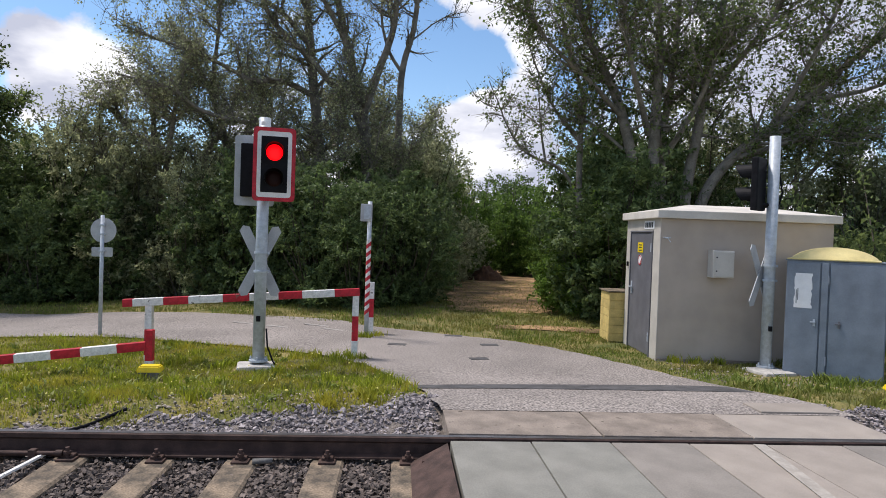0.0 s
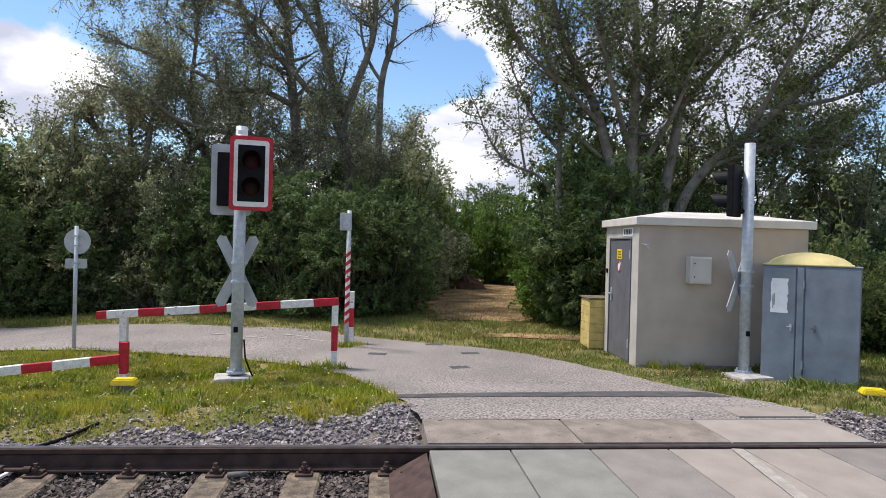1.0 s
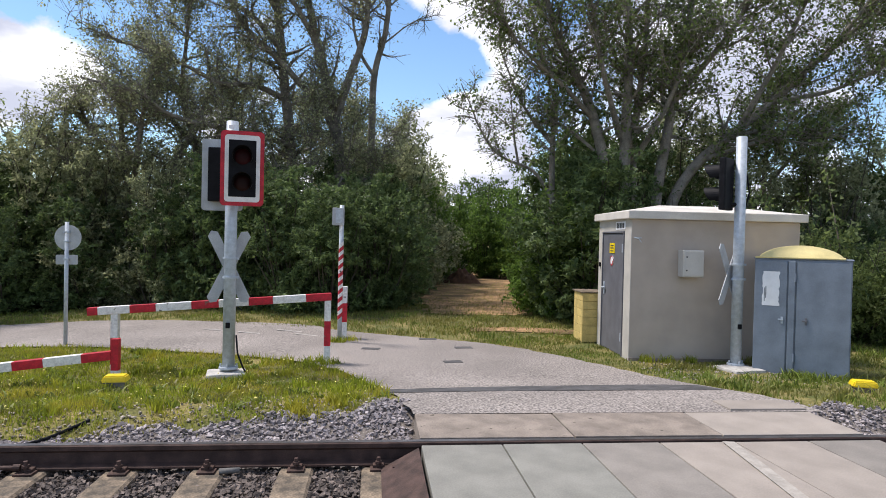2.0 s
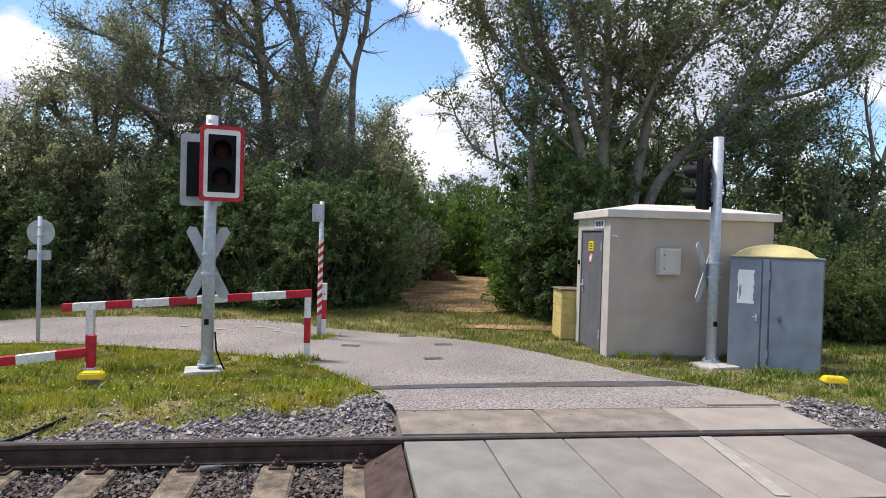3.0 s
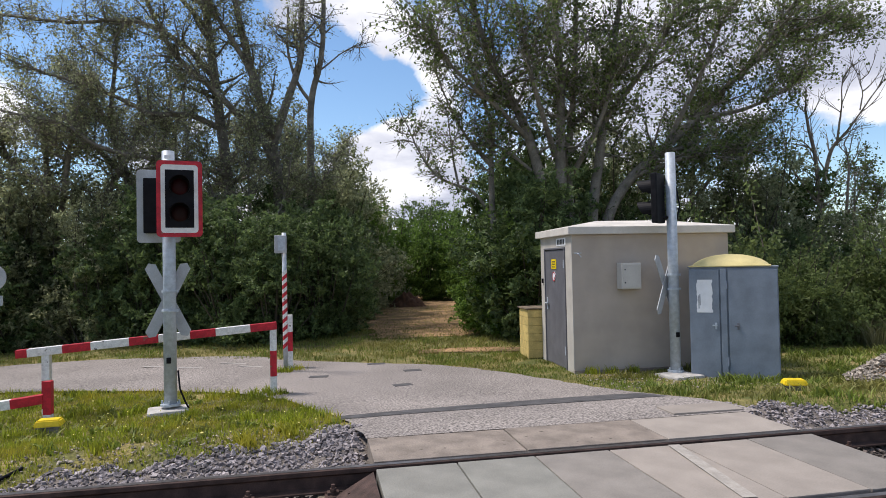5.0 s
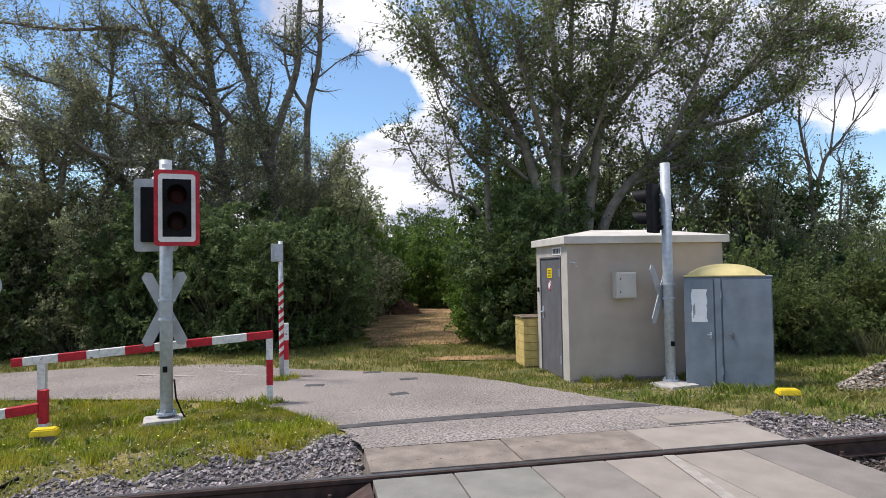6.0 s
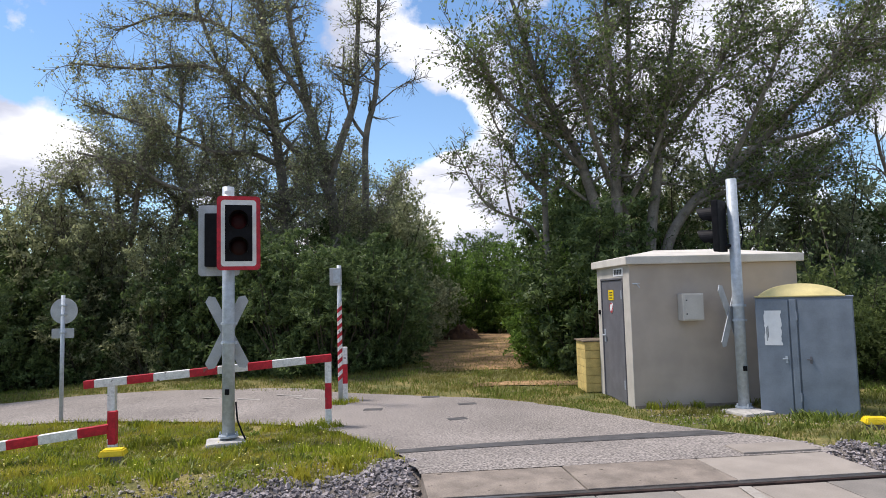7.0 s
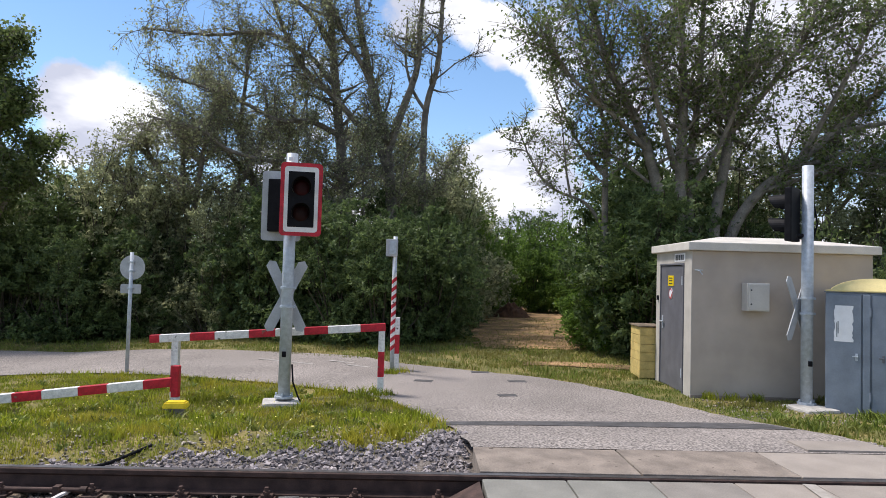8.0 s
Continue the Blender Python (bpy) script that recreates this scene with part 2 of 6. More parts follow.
M = {
    "asphalt": material("chipped_asphalt", (0.243, 0.215, 0.194), 0.9, spread=0.14, scale=0.7, fine=42, bump=0.8, grain=0.75),
    "tar": material("dark_tar_band", (0.075, 0.072, 0.072), 0.8, spread=0.3, scale=6, fine=140, bump=0.3),
    "soil": material("grassy_soil", (0.13, 0.145, 0.03), 0.95, spread=0.35, scale=2.0, fine=34, bump=0.8, tint=(0.23, 0.185, 0.065), grain=0.5),
    "straw": material("dry_straw_ground", (0.21, 0.135, 0.058), 0.95, spread=0.45, scale=1.3, fine=22, bump=0.9, tint=(0.42, 0.255, 0.125), grain=0.6),
    "concrete": material("deck_concrete", (0.222, 0.20, 0.175), 0.85, spread=0.13, scale=3.2, fine=80, bump=0.3, grain=0.10, random_ob=0.12),
    "sleeper": material("stained_concrete", (0.155, 0.128, 0.096), 0.9, spread=0.45, scale=9, fine=60, bump=0.5, tint=(0.255, 0.195, 0.135), grain=0.35),
    "rust": material("rusty_rail_steel", (0.070, 0.042, 0.034), 0.7, metal=0.25, spread=0.35, scale=9, fine=110, bump=0.3),
    "polished": material("polished_rail_head", (0.20, 0.18, 0.17), 0.38, metal=0.8, spread=0.25, scale=5, fine=60, bump=0.03),
    "stone": material("ballast_stone", (0.255, 0.226, 0.222), 0.9, spread=0.3, scale=14, fine=120, bump=0.4, island=0.65),
    "stone_brown": material("rusty_ballast_stone", (0.125, 0.10, 0.085), 0.9, spread=0.35, scale=14, fine=120, bump=0.4, island=0.65),
    "pale_stone": material("heap_stone", (0.305, 0.262, 0.215), 0.9, spread=0.3, scale=14, fine=120, bump=0.4, island=0.5),
    "galv": material("galvanised_steel", (0.44, 0.485, 0.53), 0.5, metal=0.12, spread=0.12, scale=16, fine=70, bump=0.05),
    "galv_dull": material("dull_aluminium_back", (0.43, 0.445, 0.46), 0.65, metal=0.1, spread=0.12, scale=6, fine=60, bump=0.04),
    "red": material("red_paint", (0.46, 0.013, 0.028), 0.5, spread=0.22, scale=14, fine=70, bump=0.08, chips=(0.22, 0.10, 0.08)),
    "white": material("white_paint", (0.72, 0.71, 0.68), 0.55, spread=0.14, scale=18, fine=60, bump=0.08, chips=(0.10, 0.09, 0.08)),
    "reflective": material("white_reflective_sheet", (0.74, 0.72, 0.70), 0.5, spread=0.06, scale=20, fine=80, bump=0.03),
    "black": material("black_plastic", (0.008, 0.008, 0.010), 0.6, spread=0.3, scale=10, fine=60, bump=0.05, spec=0.12),
    "plaster": material("beige_render", (0.435, 0.372, 0.312), 0.9, spread=0.08, scale=2.2, fine=160, bump=0.25),
    "trim": material("pale_render_frame", (0.47, 0.44, 0.39), 0.85, spread=0.08, scale=4, fine=120, bump=0.15),
    "roof": material("pale_roof_sheet", (0.60, 0.565, 0.51), 0.7, spread=0.1, scale=3, fine=90, bump=0.1),
    "door": material("grey_steel_door", (0.135, 0.135, 0.15), 0.5, spread=0.12, scale=4, fine=50, bump=0.04),
    "cabinet": material("blue_grey_sheet", (0.185, 0.218, 0.262), 0.55, spread=0.16, scale=3.5, fine=45, bump=0.05, grain=0.05),
    "dome": material("yellow_fibreglass", (0.60, 0.50, 0.22), 0.6, spread=0.1, scale=5, fine=60, bump=0.08),
    "yellow": material("yellow_plastic", (0.80, 0.58, 0.015), 0.45, spread=0.1, scale=9, fine=60, bump=0.05),
    "wood": material("yellow_painted_boards", (0.58, 0.44, 0.16), 0.75, spread=0.15, scale=7, fine=60, bump=0.15),
    "box": material("light_grey_enamel", (0.52, 0.50, 0.46), 0.5, spread=0.06, scale=6, fine=60, bump=0.03),
    "faded": material("faded_road_paint", (0.37, 0.345, 0.315), 0.8, spread=0.2, scale=9, fine=60, bump=0.1),
    "paper": material("white_paper_notice", (0.78, 0.79, 0.80), 0.6, spread=0.04, scale=8, fine=60, bump=0.02),
    "ink": material("dark_print", (0.05, 0.055, 0.06), 0.6, spread=0.1, bump=0.0),
    "faint_ink": material("faded_grey_print", (0.22, 0.235, 0.25), 0.7, spread=0.3, bump=0.0),
    "rubber": material("dark_base_plastic", (0.14, 0.135, 0.125), 0.7, spread=0.3, bump=0.1),
    "bark": material("grey_bark", (0.185, 0.165, 0.135), 0.9, spread=0.35, scale=6, fine=45, bump=0.7),
    "bark_pale": material("pale_bark", (0.19, 0.17, 0.14), 0.9, spread=0.3, scale=5, fine=40, bump=0.6),
    "stem_dark": material("dark_shrub_stem", (0.07, 0.058, 0.042), 0.9, spread=0.3, scale=6, fine=45, bump=0.4),
    "twig": material("dead_twig", (0.20, 0.165, 0.13), 0.9, spread=0.3, bump=0.3),
    "earth": material("reddish_earth", (0.085, 0.042, 0.022), 0.95, spread=0.4, scale=5, fine=50, bump=0.6),
    "lens_red": material("unlit_red_lens", (0.03, 0.003, 0.005), 0.5, spread=0.2, bump=0.0, spec=0.15),
    "lens_yellow": material("unlit_amber_lens", (0.02, 0.005, 0.005), 0.5, spread=0.2, bump=0.0, spec=0.15),
    "lit": glow("lit_red_lamp", (1.0, 0.002, 0.006), 1.05),
    "leaf_dark": leaf_material("dark_shrub_leaf", (0.05, 0.08, 0.03), (0.175, 0.24, 0.085), 0.45),
    "leaf_mid": leaf_material("poplar_leaf", (0.07, 0.10, 0.032), (0.22, 0.28, 0.096), 0.55),
    "leaf_olive": leaf_material("olive_leaf", (0.14, 0.16, 0.08), (0.43, 0.45, 0.255), 0.6),
    "leaf_fresh": leaf_material("fresh_leaf", (0.056, 0.105, 0.02), (0.185, 0.285, 0.052), 0.5),
    "blade": leaf_material("grass_blade", (0.145, 0.19, 0.013), (0.41, 0.455, 0.042), 0.38, (0.44, 0.40, 0.048)),
    # verge weeds; also the darkened colour of grass shaded by the wood
    "weed_and_shade": leaf_material("weed_and_shaded_grass_leaf", (0.085, 0.125, 0.018), (0.25, 0.31, 0.055), 0.3, (0.23, 0.215, 0.06), 0.8),
    "reed": leaf_material("reed_blade", (0.085, 0.115, 0.035), (0.155, 0.19, 0.062), 0.35, (0.135, 0.135, 0.06), 0.5),
    "blade_dry": leaf_material("dry_grass_blade", (0.155, 0.145, 0.035), (0.32, 0.285, 0.08), 0.25),
    "flower": material("pale_yellow_flower", (0.75, 0.66, 0.2), 0.7, bump=0.0),
    # blue of the hill is distance haze put into its base colour
    "hill": material("haze_tinted_hill", (0.10, 0.15, 0.24), 0.95, spread=0.15, scale=0.01, fine=0.05, bump=0.0),
    "field": material("reed_field", (0.062, 0.085, 0.03), 0.95, spread=0.3, scale=0.3, fine=4, bump=0.5, tint=(0.11, 0.135, 0.05), grain=0.4),
}


# ---- mesh helpers ----
def link(name, mesh, mat, parent=None, label=""):
    ob = new(name, mesh)
    if mat is not None:
        mesh.materials.append(M[mat])
    if parent is not None:
        ob.parent = parent
    if label:
        ob["label"] = label
    return ob


def part(name, bm, mat, parent=None, label="", smooth=False):
    me = bpy.data.meshes.new(name)
    bmesh.ops.recalc_face_normals(bm, faces=bm.faces)
    bm.to_mesh(me)
    bm.free()
    if smooth:
        me.shade_smooth()
    return link(name, me, mat, parent, label)


def thing(name, x, y, z, rz=0.0, label="", category="", group="", kind=""):
    ob = new(name)
    ob.matrix_basis = pose(x, y, z, 0, 0, rz)
    return tagged(ob, label, category, group, kind)


def box(sx, sy, sz, at=(0, 0, 0), bevel=0.006, m=None, bm=None):
    """A bevelled box; at is the middle of its underside."""
    own = bmesh.new()
    bmesh.ops.create_cube(own, size=1)
    bmesh.ops.scale(own, vec=(sx, sy, sz), verts=own.verts)
    bmesh.ops.translate(own, vec=(0, 0, sz / 2), verts=own.verts)
    if bevel:
        bmesh.ops.bevel(own, geom=list(own.edges), offset=min(bevel, sx / 3, sy / 3, sz / 3), segments=2, affect="EDGES", profile=0.6)
    if m is not None:
        bmesh.ops.transform(own, matrix=m, verts=own.verts)
    bmesh.ops.translate(own, vec=at, verts=own.verts)
    return merge(own, bm)


def merge(own, bm):
    if bm is None:
        return own
    me = bpy.data.meshes.new("t")
    own.to_mesh(me)
    own.free()
    bm.from_mesh(me)
    bpy.data.meshes.remove(me)
    return bm


def tube(r, h, at=(0, 0, 0), r2=None, n=20, m=None, bm=None, bevel=0.0, caps=True):
    own = bmesh.new()
    bmesh.ops.create_cone(own, cap_ends=caps, segments=n, radius1=r, radius2=r if r2 is None else r2, depth=h)
    bmesh.ops.translate(own, vec=(0, 0, h / 2), verts=own.verts)
    if bevel:
        bmesh.ops.bevel(own, geom=[e for e in own.edges if abs(e.verts[0].co.z - e.verts[1].co.z) < 1e-6], offset=bevel, segments=2, affect="EDGES")
    if m is not None:
        bmesh.ops.transform(own, matrix=m, verts=own.verts)
    bmesh.ops.translate(own, vec=at, verts=own.verts)
    return merge(own, bm)


def rod(a, b, r, n=8, bm=None, r2=None):
    a, b = Vector(a), Vector(b)
    m = (b - a).to_track_quat("Z", "Y").to_matrix().to_4x4()
    return tube(r, (b - a).length, at=a, r2=r2, n=n, m=m, bm=bm)


def plate(w, h, t, radius, n=5, hole=None, m=None, bm=None):
    """An upright plate in the x-z plane with round corners, t thick in y, with an optional rectangular hole (w, h)."""
    own = bmesh.new()
    ring = []
    for cx, cz, a0 in ((w / 2 - radius, h / 2 - radius, 0), (-w / 2 + radius, h / 2 - radius, 90), (-w / 2 + radius, -h / 2 + radius, 180), (w / 2 - radius, -h / 2 + radius, 270)):
        for i in range(n + 1):
            a = radians(a0 + 90 * i / n)
            ring.append((cx + radius * math.cos(a), cz + radius * math.sin(a)))
    if hole is None:
        f = own.faces.new([own.verts.new((x, -t / 2, z)) for x, z in ring])
        ex = bmesh.ops.extrude_face_region(own, geom=[f])
        bmesh.ops.translate(own, vec=(0, t, 0), verts=[v for v in ex["geom"] if isinstance(v, bmesh.types.BMVert)])
    else:
        sx, sz = hole[0] / w, hole[1] / h
        loops = []
        for y in (-t / 2, t / 2):
            loops.append([own.verts.new((x, y, z)) for x, z in ring])
            loops.append([own.verts.new((x * sx, y, z * sz)) for x, z in ring])
        k = len(ring)
        for i in range(k):
            j = (i + 1) % k
            fo, fi, bo, bi = loops
            own.faces.new((fo[i], fo[j], fi[j], fi[i]))
            own.faces.new((bo[j], bo[i], bi[i], bi[j]))
            own.faces.new((fo[j], fo[i], bo[i], bo[j]))
            own.faces.new((fi[i], fi[j], bi[j], bi[i]))
    if m is not None:
        bmesh.ops.transform(own, matrix=m, verts=own.verts)
    return merge(own, bm)


def np_mesh(name, verts, faces):
    """A mesh from arrays: verts (n, 3), faces (k, 3 or 4)."""
    me = bpy.data.meshes.new(name)
    k, c = faces.shape
    me.vertices.add(len(verts))
    me.vertices.foreach_set("co", np.ascontiguousarray(verts, dtype=np.float32).ravel())
    me.loops.add(k * c)
    me.loops.foreach_set("vertex_index", np.ascontiguousarray(faces, dtype=np.int32).ravel())
    me.polygons.add(k)
    me.polygons.foreach_set("loop_start", np.arange(0, k * c, c, dtype=np.int32))
    me.update(calc_edges=True)
    return me


def smooth(a, b, v):
    u = np.clip((v - a) / (b - a), 0, 1)
    return u * u * (3 - 2 * u)


def ground(x, y):
    """Height of the road and the verge."""
    return -0.20 * smooth(6.0, 8.8, y) - 0.03 * np.clip(-x - 1, 0, 9) - 0.010 * np.clip(-x - 4.2, 0, 4.5) ** 2


# ---- ground, road, track bed ----
def wobble(x, y, s=1.0):
    return (np.sin(x * 2.3 * s + y * 1.1) + np.sin(x * 0.9 - y * 2.7 * s + 1.3) + np.sin(x * 5.1 * s + 0.7) * np.sin(y * 4.3 * s)) / 3


def terrain(x, y):
    z = ground(x, y) - 0.014 + 0.008 * wobble(x, y)
    bank = smooth(5.75, 6.5, y)
    z = z * bank + (1 - bank) * -0.27
    near = 1 - smooth(2.2, 2.8, y)
    return z * (1 - near) + near * -0.03


def sheet(name, xs, ys, height, mat, label, category):
    gx, gy = np.meshgrid(xs, ys)
    verts = np.stack([gx, gy, height(gx, gy)], -1).reshape(-1, 3)
    nx, ny = len(xs), len(ys)
    i = (np.arange(ny - 1)[:, None] * nx + np.arange(nx - 1)[None]).ravel()
    me = np_mesh(name, verts, np.stack([i, i + 1, i + nx + 1, i + nx], 1))
    me.shade_smooth()
    return tagged(link(name, me, mat), label, category, "", "structure")


sheet("ground",
      np.concatenate([[-4000, -600, -150, -60], np.arange(-30, 30.1, 0.4), [60, 150, 600, 4000]]),
      np.concatenate([[-4000, -600, -80], np.arange(-12, 2, 1.0), np.arange(2, 12, 0.2), np.arange(12, 50, 0.8), [80, 200, 800, 4000]]),
      terrain, "soil", "grassy verge and open ground round a level crossing", "ground")


def curve_points(ctrl, n):
    """Even points along a Catmull-Rom curve."""
    p = np.array(ctrl, float)
    p = np.vstack([2 * p[0] - p[1], p, 2 * p[-1] - p[-2]])
    out = []
    for s in np.linspace(0, len(p) - 3 - 1e-6, n):
        i, u = int(s), s - int(s)
        a, b, c, d = p[i:i + 4]
        out.append(0.5 * (2 * b + (c - a) * u + (2 * a - 5 * b + 4 * c - d) * u * u + (3 * b - 3 * c + d - a) * u ** 3))
    return np.array(out)


def ribbon(name, left, right, lift, mat, label, category, n=90, k=14, ragged=0.0, height=ground):
    a, b = curve_points(left, n), curve_points(right, n)
    w = np.linspace(0, 1, k)[None, :, None]
    if ragged:
        jag = ragged * (wobble(a[:, 0] * 3, a[:, 1] * 3) + 0.6 * wobble(a[:, 1] * 9, a[:, 0] * 7))[:, None]
        side = np.array([1.0, 0.0])
        a, b = a - jag * side, b + jag[::-1] * side
    pts = a[:, None] * (1 - w) + b[:, None] * w
    x, y = pts[..., 0], pts[..., 1]
    verts = np.stack([x, y, height(x, y) + lift], -1).reshape(-1, 3)
    i = (np.arange(n - 1)[:, None] * k + np.arange(k - 1)[None]).ravel()
    me = np_mesh(name, verts, np.stack([i, i + 1, i + k + 1, i + k], 1))
    me.shade_smooth()
    return tagged(link(name, me, mat), label, category, "", "structure")


ribbon("road",
       [(0.41, 5.98), (0.24, 7.0), (0.0, 7.9), (-0.5, 9.0), (-1.77, 10.0), (-3.48, 10.85), (-4.9, 11.4), (-7.3, 12.0), (-12, 13.0), (-30, 17)],
       [(4.50, 5.98), (4.25, 7.1), (3.85, 8.44), (3.38, 9.39), (2.75, 10.4), (1.96, 11.25), (0.99, 11.76), (-0.49, 12.58), (-4.8, 14.9), (-30, 21.5)],
       0.012, "asphalt", "worn light grey chipped asphalt road curving away", "road", ragged=0.05,
       height=lambda x, y: ground(x, y) - 0.010 * (1 - smooth(5.98, 6.25, y)))
ribbon("tar_band", [(0.18, 6.96), (1.2, 7.08), (2.2, 7.12), (3.2, 7.14), (4.15, 7.16)], [(0.14, 7.23), (1.2, 7.44), (2.2, 7.56), (3.3, 7.66), (4.05, 7.62)],
       0.017, "tar", "dark tar band laid across the asphalt road", "road patch", n=40, k=6)
near_road = box(9.0, 14.0, 0.06, (3.2, -4.2, -0.066), 0.0)
tagged(part("road_near", near_road, "asphalt"), "light grey asphalt road before the level crossing", "road", "", "structure")
ribbon("forest_path", [(1.5, 15.6), (1.4, 16.6), (1.5, 19), (2.0, 25), (3.0, 36)], [(3.9, 15.6), (4.1, 16.8), (4.5, 19), (6.0, 25), (7.0, 36)],
       0.006, "straw", "dry straw-covered forest path leading between the bushes", "path", n=70, k=10, ragged=0.22)

for k, (x, y, w) in enumerate(((0.0, 10.6, 0.30), (1.02, 12.0 - 0.35, 0.32), (1.55, 10.75, 0.30), (1.22, 9.5, 0.28))):
    cover = box(w, 0.16, 0.012, (0, 0, 0), 0.004)
    cover = tagged(part("drain_cover", cover, "tar"), "small dark cover plate set in the asphalt", "cover plate", "cover plates in the road")
    cover.matrix_basis = pose(x, y, float(ground(np.float64(x), np.float64(y))) + 0.007, 0, 0, -10 + 7 * k)

for x, y, l, a in ((-1.5, 12.62, 0.75, -28), (-2.25, 12.5, 0.6, -24), (-1.2, 12.1, 0.5, -30), (-2.9, 12.95, 0.8, -22)):
    mark = tagged(part("road_mark", box(l, 0.07, 0.003, (0, 0, 0), 0.0), "faded"), "faded pale paint streak on the asphalt", "road marking", "faded paint streaks")
    mark.matrix_basis = pose(x, y, float(ground(np.float64(x), np.float64(y))) + 0.014, 0, 0, a)


# ---- track ----
def rail(y):
    t = thing("rail", 0, y, 0, 0, "rusty steel railway rail with a polished running head", "rail", "rails of the track")
    prof = [(-0.075, -0.172), (0.075, -0.172), (0.075, -0.160), (0.012, -0.142), (0.009, -0.060), (0.036, -0.040), (0.036, -0.008), (0.028, 0.0), (-0.028, 0.0), (-0.036, -0.008), (-0.036, -0.040), (-0.009, -0.060), (-0.012, -0.142), (-0.075, -0.160)]
    bm = bmesh.new()
    f = bm.faces.new([bm.verts.new((-60, y_, z)) for y_, z in prof])
    ex = bmesh.ops.extrude_face_region(bm, geom=[f])
    bmesh.ops.translate(bm, vec=(140, 0, 0), verts=[v for v in ex["geom"] if isinstance(v, bmesh.types.BMVert)])
    part("rail_body", bm, "rust", t)
    part("running_surface", box(140, 0.050, 0.003, (10, 0, 0.0), 0.0), "polished", t, "polished bright running surface")
    return t


RAIL_FAR, RAIL_NEAR = 5.185, 3.685
rail(RAIL_FAR)
rail(RAIL_NEAR)


def sleeper():
    t = thing("sleeper", 0, 0, 0, 0, "weathered concrete sleeper with rusty rail fastenings", "sleeper", "sleepers under the track")
    bm = bmesh.new()
    for x, z in ((-0.15, -0.36), (0.15, -0.36), (0.13, -0.20), (0.11, -0.183), (-0.11, -0.183), (-0.13, -0.20)):
        bm.verts.new((x, 3.15, z))
    bm.verts.ensure_lookup_table()
    f = bm.faces.new(bm.verts)
    ex = bmesh.ops.extrude_face_region(bm, geom=[f])
    bmesh.ops.translate(bm, vec=(0, 2.6, 0), verts=[v for v in ex["geom"] if isinstance(v, bmesh.types.BMVert)])
    part("sleeper_body", bm, "sleeper", t)
    for y in (RAIL_FAR, RAIL_NEAR):
        for s in (-1, 1):
            bm = box(0.13, 0.10, 0.018, (0, y + s * 0.13, -0.184), 0.004)
            box(0.09, 0.07, 0.022, (0, y + s * 0.095, -0.168), 0.006, bm=bm)
            tube(0.016, 0.085, (0, y + s * 0.125, -0.17), n=8, bm=bm)
            tube(0.028, 0.02, (0, y + s * 0.125, -0.135), n=6, bm=bm)
            part("rail_clip", bm, "rust", t, "rusty bolted rail clip")
    return t


first = sleeper()
first.matrix_basis = pose(0.10, 0, 0)
for k in range(1, 24):
    copy_thing(first, pose(0.10 - 0.65 * k + random.uniform(-0.015, 0.015), 0, random.uniform(-0.008, 0.004), 0, 0, random.uniform(-0.5, 0.5)))
for k in range(30):
    copy_thing(first, pose(4.70 + 0.65 * k + random.uniform(-0.015, 0.015), 0, random.uniform(-0.008, 0.004), 0, 0, random.uniform(-0.5, 0.5)))


deck = thing("crossing_deck", 0, 0, 0, 0, "level crossing deck of worn concrete panels between the rails", "crossing deck")


def deck_panel(x0, x1, y0, y1, dz=0.0, label="grey concrete level crossing panel with worn edges", mat="concrete"):
    p = part("panel", box(x1 - x0 - 0.010, y1 - y0, 0.16, (0, 0, -0.16), 0.009), mat, deck, label)
    p.matrix_basis = pose((x0 + x1) / 2, (y0 + y1) / 2, dz, random.uniform(-0.15, 0.15), random.uniform(-0.15, 0.15), 0)
    return p


X0 = 0.43
M["concrete_pale"] = material("pale_deck_concrete", (0.295, 0.257, 0.22), 0.85, spread=0.10, scale=3, fine=80, bump=0.3, grain=0.08, random_ob=0.06)
M["concrete_worn"] = material("worn_brown_concrete", (0.24, 0.20, 0.165), 0.9, spread=0.24, scale=4, fine=70, bump=0.5, grain=0.16, random_ob=0.05, chips=(0.085, 0.07, 0.055))
M["concrete_green"] = material("greenish_deck_concrete", (0.222, 0.216, 0.188), 0.85, spread=0.14, scale=3, fine=80, bump=0.3, grain=0.10, random_ob=0.05)
tones = ("concrete_green", "concrete_green", "concrete", "concrete_pale", "concrete_pale", "concrete")
for k in range(6):
    deck_panel(X0 + 0.655 * k, X0 + 0.655 * (k + 1), 3.785, 5.085, random.uniform(-0.004, 0.003), mat=tones[k])
for k, tone in enumerate(("concrete_worn", "concrete_worn", "concrete_pale")):
    deck_panel(X0 + 1.31 * k, X0 + 1.31 * (k + 1), 5.265, 5.99, random.uniform(-0.004, 0.002), "worn brownish concrete outer crossing panel with gravel stains", tone)
for k, tone in enumerate(("concrete", "concrete_worn", "concrete_pale")):
    deck_panel(X0 + 1.31 * k, X0 + 1.31 * (k + 1), 2.86, 3.60, random.uniform(-0.004, 0.002), "grey concrete outer crossing panel", tone)
deck_panel(3.55, 4.36, 6.02, 6.36, 0.022, "short pale concrete kerb slab at the crossing edge", "concrete_pale")


